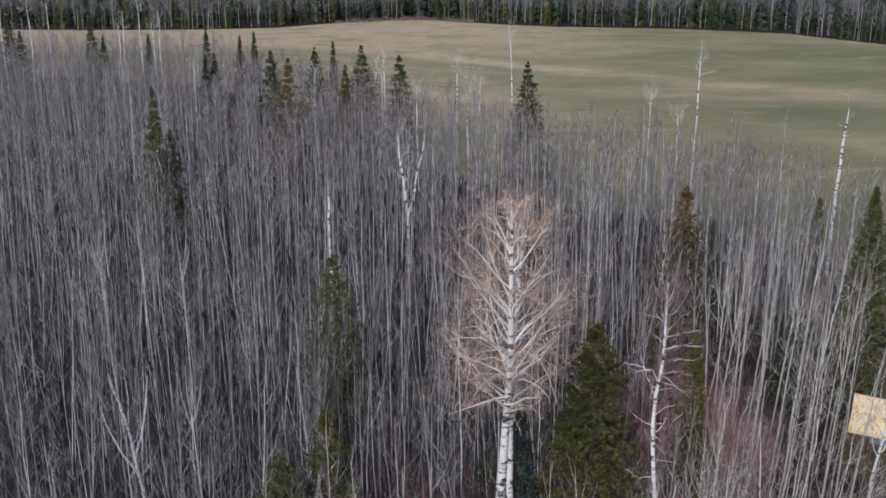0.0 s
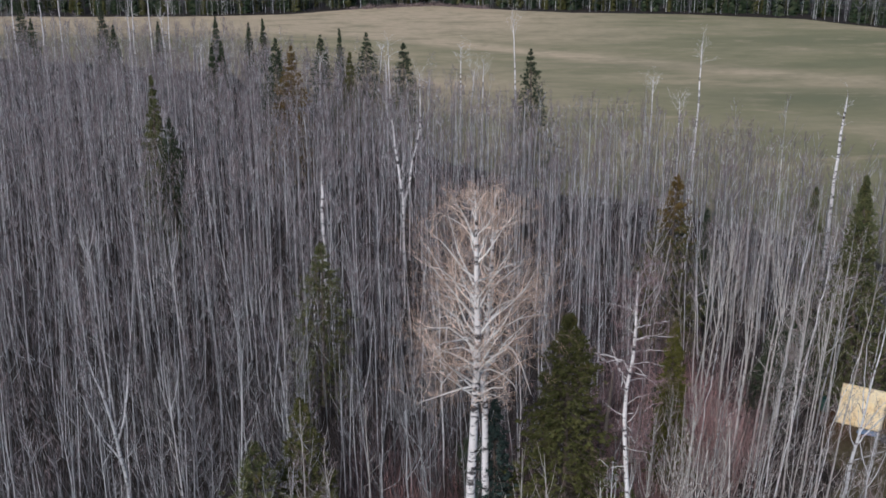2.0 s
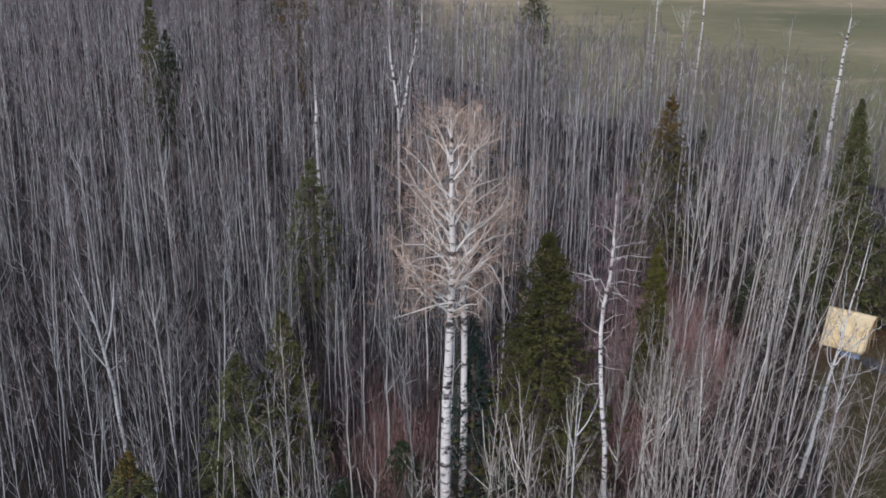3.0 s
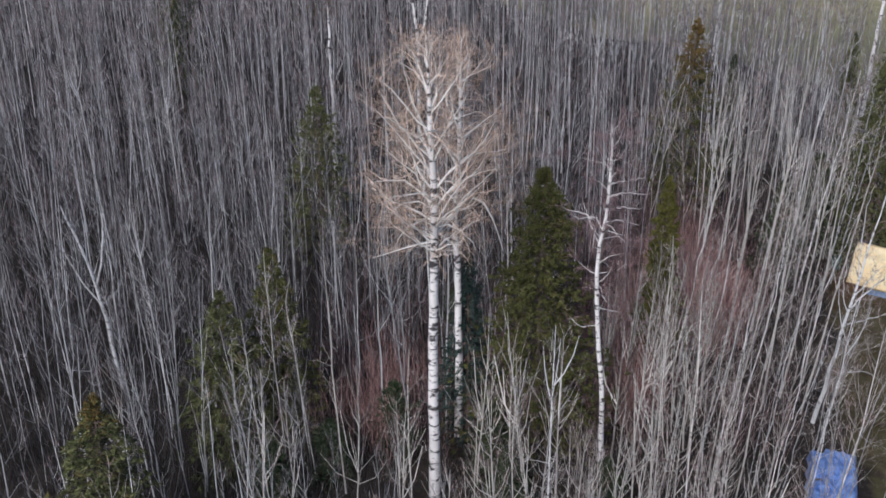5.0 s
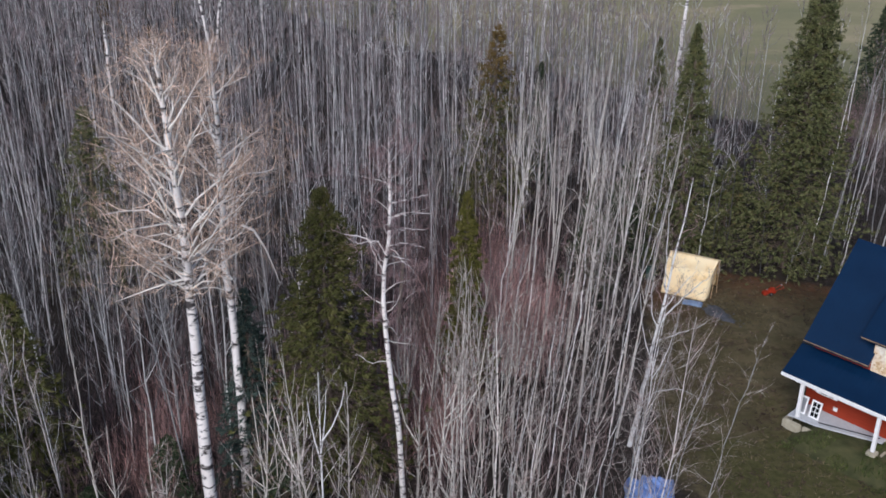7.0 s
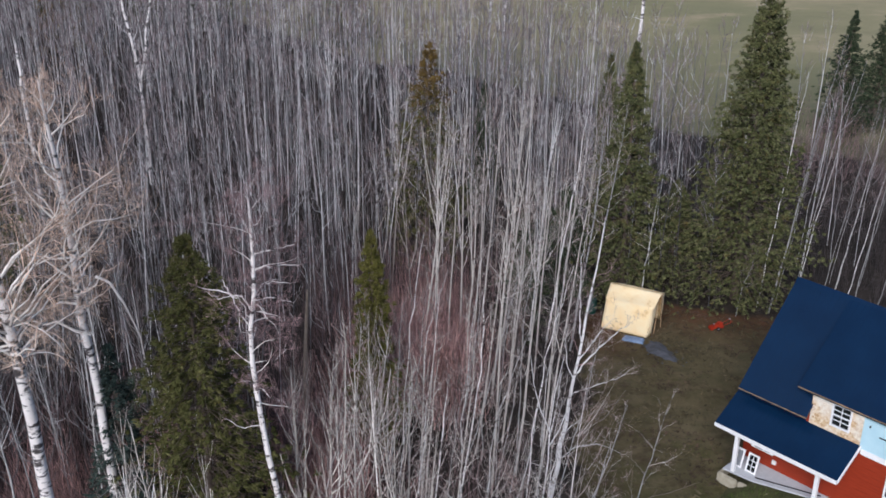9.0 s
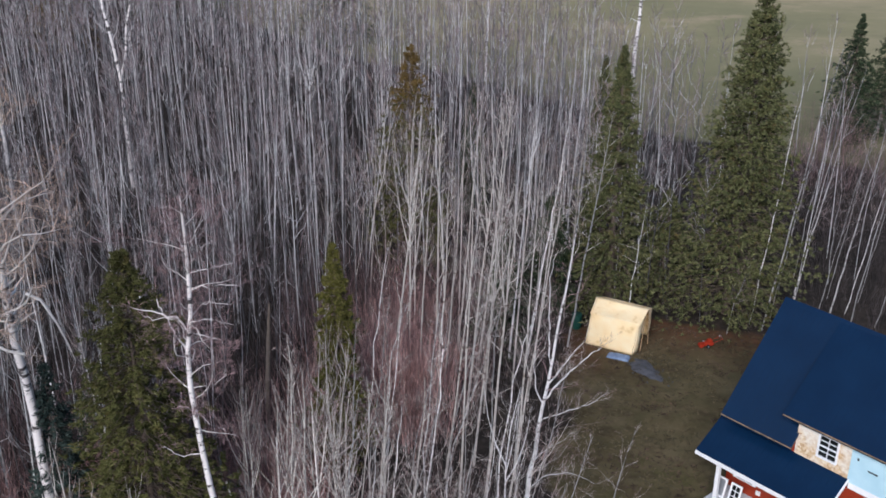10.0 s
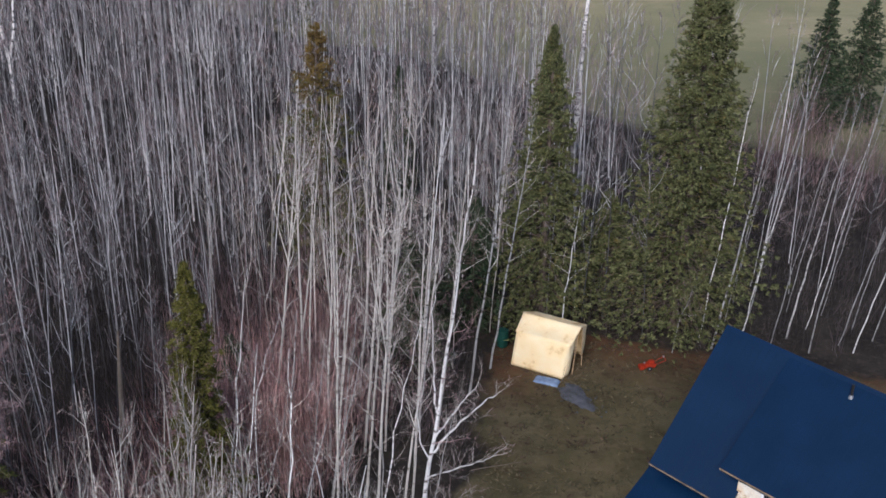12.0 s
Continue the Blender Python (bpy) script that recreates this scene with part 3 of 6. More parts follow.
def forest_places(x0, x1, y0, y1, cell):
    nx, ny = int((x1 - x0) / cell), int((y1 - y0) / cell)
    ix, iy = np.meshgrid(np.arange(nx), np.arange(ny))
    p = np.stack([x0 + (ix.ravel() + rng.uniform(0, 1, nx * ny)) * cell, y0 + (iy.ravel() + rng.uniform(0, 1, nx * ny)) * cell], 1)
    keep = ~inside(YARD, p) & ~inside(FIELD, p)
    keep &= (p[:, 1] < np.interp(p[:, 0], FIELD_EDGE[:, 0], FIELD_EDGE[:, 1]))
    keep &= distance_to(YARD, p, True) > 0.3
    keep &= (np.linalg.norm(p[:, None] - SPECIAL[None], axis=2).min(1) > 1.2)
    # the stand thins out beside the field behind the house
    right = p[:, 0] > 33
    keep &= ~(right & (rng.uniform(0, 1, len(p)) > 0.42) & (p[:, 1] > 60))
    keep &= ~((p[:, 0] > 19) & (p[:, 1] < 46))
    keep &= ~((p[:, 0] > 44) & (p[:, 1] < 66))
    keep &= ~((p[:, 0] > 38) & (p[:, 1] > 66) & (rng.uniform(0, 1, len(p)) > 0.15))
    # a gap of low growth in front of the birches
    gap = (p[:, 0] > -4) & (p[:, 0] < 8) & (p[:, 1] > 37.5) & (p[:, 1] < 45.5)
    keep &= ~(gap & (rng.uniform(0, 1, len(p)) > 0.4))
    brushy = (p[:, 0] > -2) & (p[:, 0] < 12) & (p[:, 1] > 50) & (p[:, 1] < 64)
    keep &= ~(brushy & (rng.uniform(0, 1, len(p)) > 0.85))
    thin = (p[:, 0] > 7.5) & (p[:, 0] < 16.8) & (p[:, 1] > 46) & (p[:, 1] < 63)
    keep &= ~(thin & (rng.uniform(0, 1, len(p)) > 0.4))
    verge = (p[:, 0] > 13.5) & (p[:, 0] < 25) & (p[:, 1] > 40) & (p[:, 1] < 60)
    keep &= ~(verge & (rng.uniform(0, 1, len(p)) > np.where(p[:, 0] < 17.5, 0.30, 0.12)))
    return p[keep]


def growth(p):
    """How tall the aspens stand: lower in front of the birches."""
    d = np.maximum(np.abs(p[:, 0] - 2.5) / 8.0, np.abs(p[:, 1] - 41.5) / 4.5)
    low = np.where((np.abs(p[:, 0] - 3) < 9) & (p[:, 1] < 38), 0.78, 1.0)
    tall = np.where(d < 1, 0.42 + 0.3 * np.clip(d, 0, 1) ** 3, low)
    tall = np.where((p[:, 0] > 9) & (p[:, 0] < 16.4) & (p[:, 1] > 46) & (p[:, 1] < 62.5), tall * 0.8, tall)
    return np.where((p[:, 0] > -17) & (p[:, 0] < -5) & (p[:, 1] > 20) & (p[:, 1] < 33), tall * 0.6, tall)


all_places = np.concatenate([forest_places(-140, 52, 8, 66, 2.8), forest_places(-140, 52, 66, 190, 1.95)])
outer = forest_places(-170, -20, 190, 290, 2.8)
all_places = np.concatenate([all_places, outer])
# only the wedge that the walk looks over, and some way behind it
reach_left = -10 - 0.46 * (all_places[:, 1] + 4)
all_places = all_places[(all_places[:, 0] > reach_left) & (all_places[:, 1] > 14)]
NEAR = (all_places[:, 0] > -19) & (all_places[:, 0] < 24) & (all_places[:, 1] > 30) & (all_places[:, 1] < 57)
near_places = all_places[NEAR]
rng.shuffle(near_places)
thing_places, spare = near_places[:300], near_places[300:]
east, west = thing_places[thing_places[:, 0] > 3], thing_places[thing_places[:, 0] <= 3]
mid_places = np.concatenate([all_places[~NEAR & (all_places[:, 1] < 84)], spare])
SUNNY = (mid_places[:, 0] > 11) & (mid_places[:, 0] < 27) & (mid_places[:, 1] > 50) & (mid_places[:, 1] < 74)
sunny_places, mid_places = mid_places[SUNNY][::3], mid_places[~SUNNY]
far_places = all_places[~NEAR & (all_places[:, 1] >= 84)]


def yard_lean(p):
    """Stems by the clearing lean towards its light."""
    d = np.clip(1 - distance_to(YARD, p, True) / 7, 0, 1)
    d = d * np.clip((27 - p[:, 0]) / 3, 0, 1)
    return np.stack([0.085 * d, 0 * d], 1)


pole_templates = [whole(*aspen_parts(rng, rng.uniform(8.5, 13.0), rng.uniform(0.014, 0.030), 3, 15, 90, 3, False, 6, 0.40, 0.75, 0.009)) for _ in range(10)]
pole_places = np.concatenate([forest_places(-44, 15, 43, 82, 1.75), forest_places(-30, 8, 24, 43, 2.6), forest_places(24, 36, 74, 98, 1.7)])
pole_places = pole_places[(pole_places[:, 0] > -10 - 0.46 * (pole_places[:, 1] + 4)) & ~((pole_places[:, 0] > -4) & (pole_places[:, 1] < 48))]
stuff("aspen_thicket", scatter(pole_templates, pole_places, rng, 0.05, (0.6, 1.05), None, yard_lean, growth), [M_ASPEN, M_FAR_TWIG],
      "thin leafless aspen poles crowding the forest, its shade put into the bark colour", "trees")
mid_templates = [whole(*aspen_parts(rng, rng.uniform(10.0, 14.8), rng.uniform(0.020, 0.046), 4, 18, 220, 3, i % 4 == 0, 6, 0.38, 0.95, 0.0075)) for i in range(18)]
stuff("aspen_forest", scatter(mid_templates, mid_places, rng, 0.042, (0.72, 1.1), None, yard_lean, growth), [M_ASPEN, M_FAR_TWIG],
      "dense stand of slender leafless grey-stemmed aspens, most stems darkened for shade", "trees")
young_templates = [whole(*aspen_parts(rng, rng.uniform(12.5, 16.0), rng.uniform(0.024, 0.046), 5, 22, 170, 3, i % 3 == 0, 8, 0.42, 1.0, 0.008)) for i in range(10)]
# Same kind of aspens, but in the bark that is coloured sunlit.
stuff("sunlit_aspen_stand", scatter(young_templates, sunny_places, rng, 0.04, (0.62, 1.05), None, yard_lean, growth), [M_ASPEN_LIT, M_YOUNG_TWIG],
      "clump of pale young leafless aspens beside the clearing, sunlight put into the bark colour", "trees")
far_templates = [whole(*aspen_parts(rng, rng.uniform(11.5, 14.5), rng.uniform(0.038, 0.070), 3, 14, 140, 0, False, 4, 0.42, 1.05, 0.011)) for _ in range(10)]
stuff("aspen_forest_by_field", scatter(far_templates, far_places, rng, 0.03, (0.86, 1.08)), [M_ASPEN_FAR, M_FAR_TWIG],
      "leafless aspens thinning out towards the hay field", "trees")

# near aspens, one by one
VARIANTS = 15
for i in range(VARIANTS):
    trunk, crown = aspen_parts(rng, rng.uniform(9.5, 14.0), rng.uniform(0.024, 0.050), 5, 26, 230, 3, i % 3 == 0, 8, 0.34, 1.1)
    trunk_me, crown_me = trunk.mesh("trunk", [M_YOUNG_STEM]), crown.mesh("branches", [M_ASPEN_LIT, M_YOUNG_TWIG])
    spots = west[i // 2::VARIANTS // 2] if i % 2 else east[i // 2::VARIANTS // 2 + 1]
    if i % 2:
        trunk_me, crown_me = trunk.mesh("trunk", [M_ASPEN_STEM]), crown.mesh("branches", [M_ASPEN, M_TWIG])
    lean = yard_lean(spots)
    first = None
    for (x, y), (lx, ly) in zip(spots, lean):
        m = pose(x, y, 0, math.degrees(-ly) + rng.normal(0, 2.2), math.degrees(lx) + rng.normal(0, 2.4), 0) @ pose(0, 0, 0, 0, 0, rng.uniform(0, 360))
        m = m @ Matrix.Diagonal((*[rng.uniform(0.78, 1.1) * growth(np.array([[x, y]]))[0]] * 3, 1))
        if first is None:
            first = thing("aspen", "slender leafless aspen with pale grey bark", "tree", "aspens near the clearing", m)
            part("trunk", trunk_me, None, first)
            tagged(part("crown", crown_me, None, first, "fine grey-brown upswept branches"), kind="stuff")
        else:
            c = copy_thing(first, Matrix.Identity(4))
            c.matrix_basis = m


# saplings filling the gap in front of the birches and along the clearing
g = np.random.default_rng(23)
sap = np.concatenate([np.column_stack([g.uniform(3.5, 17, 40), g.uniform(33, 44.5, 40)]), np.column_stack([g.uniform(-6, 3.5, 9), g.uniform(33, 42, 9)]), np.column_stack([g.uniform(9.4, 15.5, 18), g.uniform(45.5, 53, 18)]),
                      np.column_stack([g.uniform(-14, -3, 9), g.uniform(31, 43, 9)])])
sap = sap[(np.linalg.norm(sap[:, None] - SPECIAL[None], axis=2).min(1) > 1.0) & (distance_to(YARD, sap, True) > 0.5) & ~inside(YARD, sap)]
for i in range(8):
    trunk, crown = aspen_parts(g, g.uniform(5.6, 8.8), g.uniform(0.030, 0.044), 5, 18, 120, 4, i % 2 == 0, 7, 0.22, 1.35)
    trunk_me, crown_me = trunk.mesh("trunk", [M_SAPLING_LIT]), crown.mesh("branches", [M_SAPLING_LIT, M_YOUNG_TWIG])
    first = None
    for x, y in sap[i::8]:
        m = pose(x, y, 0, g.normal(0, 2.5), g.normal(0, 2.5), g.uniform(0, 360)) @ Matrix.Scale(g.uniform(0.85, 1.25) * (1.1 if y > 45 else 1.0), 4)
        if first is None:
            first = thing("aspen_sapling", "low leafless aspen sapling with forking pale branches", "tree", "aspen saplings", m)
            part("trunk", trunk_me, None, first)
            tagged(part("crown", crown_me, None, first, "fine upswept twigs"), kind="stuff")
        else:
            c = copy_thing(first, Matrix.Identity(4))
            c.matrix_basis = m


# ---------------------------------------------------------------- spruces
def spruce_parts(rng, h, radius, levels, per_level, sprays, spray_len=0.42, bare=0.04, power=0.8):
    trunk, crown = Pile(), Pile()
    k = np.linspace(0, 1, 6)
    trunk.add(*tubes([np.column_stack([rng.normal(0, 0.02, (6, 2)) * k[:, None], k * h])], [0.013 * h * (1 - k) + 0.01], 7))
    frac = bare + (1 - bare) * (np.arange(levels) + rng.uniform(0, 0.8, levels)) / levels
    frac = np.repeat(np.clip(frac, 0, 0.995), per_level)
    n = len(frac)
    frac = np.clip(frac + rng.normal(0, 0.25 / levels, n), bare * 0.5, 0.995)
    az = rng.uniform(0, 2 * np.pi, n)
    lump = 1 + 0.13 * np.sin(az * 2 + frac * 9 + rng.uniform(0, 6)) + rng.normal(0, 0.17, n)
    length = radius * (1 - frac) ** power * lump * np.clip(0.55 + frac * 4, 0, 1) + 0.03
    start = np.column_stack([np.zeros((n, 2)), frac * h])
    out = np.column_stack([np.cos(az), np.sin(az)])
    droop = 0.30 - 0.75 * frac + rng.normal(0, 0.1, n)
    end = start + np.column_stack([out * length[:, None], -droop * length])
    mid = (start + end) / 2 + np.column_stack([np.zeros((n, 2)), 0.06 * length])
    trunk.add(*tubes(np.stack([start, mid, end], 1), np.stack([np.full(n, 0.02), np.full(n, 0.014), np.full(n, 0.006)], 1), 3))
    # sprays stand in tufts along each bough
    tufts = max(4, sprays // 9)
    of = np.repeat(np.arange(n), tufts)
    s = rng.uniform(0.22, 1.06, len(of))[:, None] ** 0.75
    heart = np.where(s < 0.5, start[of] + (mid - start)[of] * s * 2, mid[of] + (end - mid)[of] * (s - 0.5) * 2)
    heart = heart + rng.normal(0, 0.11, heart.shape) * (0.12 + length[of])[:, None] * 0.7
    lift = rng.uniform(-0.75, 0.25, len(of))
    pick = np.repeat(np.arange(len(of)), max(3, sprays // tufts))
    who = of[pick]
    p = heart[pick] + rng.normal(0, 0.05, (len(pick), 3))
    d = np.column_stack([out[who] * 0.8 + rng.normal(0, 0.6, (len(who), 2)), lift[pick] + 0.9 * (frac[who] > 0.93) + rng.normal(0, 0.4, len(who))])
    d /= np.linalg.norm(d, axis=1, keepdims=True)
    ln = spray_len * rng.uniform(0.6, 1.3, len(who)) * np.clip(0.30 + 1.3 * length[who] / radius, 0.34, 1.1)
    side = np.cross(d, np.array([0, 0, 1.0]) + rng.normal(0, 0.45, d.shape))
    side /= np.linalg.norm(side, axis=1, keepdims=True) + 1e-9
    wd = ln * rng.uniform(0.055, 0.10, len(who))
    a, b = p - d * (ln * 0.3)[:, None], p + d * (ln * 0.7)[:, None]
    c0 = p + side * wd[:, None] - [0, 0, 0.06]
    c1 = p - side * wd[:, None] - [0, 0, 0.06]
    v = np.stack([a, c0, b, c1], 1).reshape(-1, 3)
    idx = np.arange(len(who))[:, None] * 4
    crown.add(v, None, np.concatenate([idx + [0, 1, 2], idx + [0, 2, 3]]))
    return trunk, crown


LOW_SPRUCES = ((21.3, 66.5, 8.2, 1.9), (4.6, 44.6, 4.2, 1.5), (5.3, 42.0, 3.2, 1.3), (-0.6, 46.4, 4.0, 1.4), (-3.4, 43.6, 3.4, 1.3), (9.9, 42.6, 3.0, 1.2), (-5.6, 41.2, 3.6, 1.4), (13.2, 63.0, 4.6, 1.5), (1.5, 56.0, 4.4, 1.6), (22.2, 71.0, 4.0, 1.5))


def spruce(x, y, h, radius, mat, label, levels=26, per_level=9, sprays=9, spray_len=0.42, bare=0.04, power=0.8, top_mat=None, group="", top_from=0.74):
    t = thing("spruce", label, "tree", group, pose(x, y, 0, rng.normal(0, 0.8), rng.normal(0, 0.8), rng.uniform(0, 360)))
    trunk, crown = spruce_parts(rng, h, radius, levels, per_level, sprays, spray_len, bare, power)
    part("trunk", trunk.mesh("trunk", [M_SPRUCE_BARK]), None, t)
    me = crown.mesh("crown", [mat] if top_mat is None else [mat, top_mat])
    if top_mat is not None:
        v, q, tr, qm, tm = crown.arrays()
        z = v[tr[:, 0], 2] / h
        me.polygons.foreach_set("material_index", ((z + rng.normal(0, 0.07, len(z))) > top_from).astype(np.int32))
    part("crown", me, None, t, "drooping needle-covered boughs")
    return t


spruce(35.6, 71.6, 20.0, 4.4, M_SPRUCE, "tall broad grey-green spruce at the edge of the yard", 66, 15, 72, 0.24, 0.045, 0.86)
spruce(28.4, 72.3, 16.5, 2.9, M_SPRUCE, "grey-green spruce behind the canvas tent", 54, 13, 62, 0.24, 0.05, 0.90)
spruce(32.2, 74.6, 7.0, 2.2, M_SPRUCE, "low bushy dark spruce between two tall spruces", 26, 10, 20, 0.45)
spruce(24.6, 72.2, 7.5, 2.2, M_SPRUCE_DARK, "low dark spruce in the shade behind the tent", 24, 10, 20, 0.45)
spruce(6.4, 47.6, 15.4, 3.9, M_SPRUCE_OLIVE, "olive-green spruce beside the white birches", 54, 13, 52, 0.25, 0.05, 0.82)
spruce(16.05, 78.0, 15.2, 3.5, M_SPRUCE_OLIVE, "olive spruce with a rust-brown cone-laden top", 40, 10, 26, 0.36, 0.04, 0.78, M_SPRUCE_RUST)
spruce(13.0, 56.0, 11.7, 1.6, M_SPRUCE_YELLOW, "slim yellowish-green spruce among red shrubs", 44, 11, 30, 0.26)
spruce(-9.5, 68.4, 12.4, 3.2, M_SPRUCE, "grey-green spruce standing among bare aspens", 34, 10, 18, 0.42)
spruce(-8.6, 44.0, 9.8, 2.7, M_SPRUCE, "green spruce half hidden by aspens", 34, 10, 20, 0.4)
spruce(-6.5, 46.6, 11.0, 2.3, M_SPRUCE_OLIVE, "olive spruce half hidden by aspens", 34, 10, 20, 0.4)
spruce(-10.2, 33.8, 10.9, 2.9, M_SPRUCE, "young spruce with a rusty cone-laden top", 42, 11, 24, 0.36, 0.04, 0.8, M_SPRUCE_RUST, "", 0.95)
spruce(2.9, 48.0, 10.4, 1.8, M_SPRUCE_BLUE_HAZE, "narrow blue-green spruce behind the birches", 34, 9, 20, 0.36)
for x, y, h, r in LOW_SPRUCES:
    spruce(x, y, h, r, M_SPRUCE_DARK, "low dark young spruce in the shaded undergrowth", 18, 9, 18, 0.34, 0.03, 0.75, group="young spruces in the undergrowth")
for x, y, h, r, m in ((6.8, 138, 17.6, 4.4, M_SPRUCE_DARK), (-24.6, 135, 18.3, 4.5, M_SPRUCE_RUST), (-30.0, 152, 17.4, 4.4, M_SPRUCE_DARK), (-25.5, 165, 16.6, 3.8, M_SPRUCE_DARK),
                      (-23.7, 172, 16.9, 1.7, M_SPRUCE_DARK), (-17.5, 158, 17.7, 4.4, M_SPRUCE_DARK), (-19.4, 152, 15.6, 2.6, M_SPRUCE_OLIVE), (-11.3, 150, 17.2, 4.0, M_SPRUCE_DARK),
                      (-43.0, 165, 15.2, 2.2, M_SPRUCE_DARK), (-41.9, 167, 15.5, 2.2, M_SPRUCE_DARK), (-32.5, 104, 18.7, 2.4, M_SPRUCE), (-30.6, 103, 14.6, 3.0, M_SPRUCE_DARK),
                      (-55.0, 212, 15.6, 2.0, M_SPRUCE_DARK), (-43.8, 206, 15.6, 1.9, M_SPRUCE_DARK), (-46.2, 204, 15.0, 2.0, M_SPRUCE_DARK), (-64.7, 205, 15.0, 2.2, M_SPRUCE_DARK),
                      (-72.4, 202, 14.6, 2.4, M_SPRUCE_DARK), (-83.6, 226, 17.0, 2.8, M_SPRUCE_DARK), (-90.2, 206, 15.4, 2.6, M_SPRUCE_DARK), (-101.6, 226, 18.4, 2.8, M_SPRUCE_DARK),
                      (54.9, 105, 11.4, 2.7, M_SPRUCE_DARK), (59.2, 107, 11.6, 3.0, M_SPRUCE_DARK), (30.6, 92, 11.0, 1.4, M_SPRUCE), (20.5, 88, 9.9, 1.3, M_SPRUCE_DARK)):
    spruce(x, y, h, r, m, "rust-brown cone-laden spruce at the field's edge" if m is M_SPRUCE_RUST else "dark spruce rising over the bare aspens", 40, 12, 22, 0.42, 0.04, 0.92, group="spruces at the forest's edge")


# ---------------------------------------------------------------- birches
def limbs(rng, start, d, reach, r0, levels, sides=4, wander=0.18, lift=0.15, kids=(7, 5), shrink=0.42, spread=0.75):
    """Branches that fork again and again: returns piles of wood and of fine twigs."""
    wood, twigs = Pile(), Pile()
    for depth in range(levels):
        n = len(start)
        pts, p, way = [start], start, d
        for s in range(4):
            way = way + rng.normal(0, wander, (n, 3)) + [0, 0, lift * 0.25]
            way = way / np.linalg.norm(way, axis=1, keepdims=True)
            p = p + way * (reach / 4)[:, None]
            pts.append(p)
        path = np.stack(pts, 1)
        taper = r0[:, None] * np.linspace(1, 0.14, 5)[None]
        if depth == levels - 1:
            v, t = slivers(path[:, 0], path[:, 2], 0.0055, rng)
            twigs.add(v, None, t)
            v, t = slivers(path[:, 1], path[:, 4], 0.0045, rng)
            twigs.add(v, None, t)
            break
        wood.add(*tubes(path, taper, sides if depth == 0 else 3))
        k = kids[min(depth, len(kids) - 1)]
        who = np.repeat(np.arange(n), k)
        s = rng.uniform(0.2, 1.0, len(who)) * 4
        lo = np.minimum(s.astype(int), 3)
        fr = (s - lo)[:, None]
        start = path[who, lo] * (1 - fr) + path[who, lo + 1] * fr
        base_way = path[who, lo + 1] - path[who, lo]
        base_way /= np.linalg.norm(base_way, axis=1, keepdims=True) + 1e-9
        d = base_way + rng.normal(0, spread, (len(who), 3))
        d /= np.linalg.norm(d, axis=1, keepdims=True)
        r0 = np.maximum(r0[who] * (0.62 - 0.09 * s) * 0.8, 0.005)
        reach = reach[who] * shrink * rng.uniform(0.6, 1.3, len(who))
    return wood, twigs


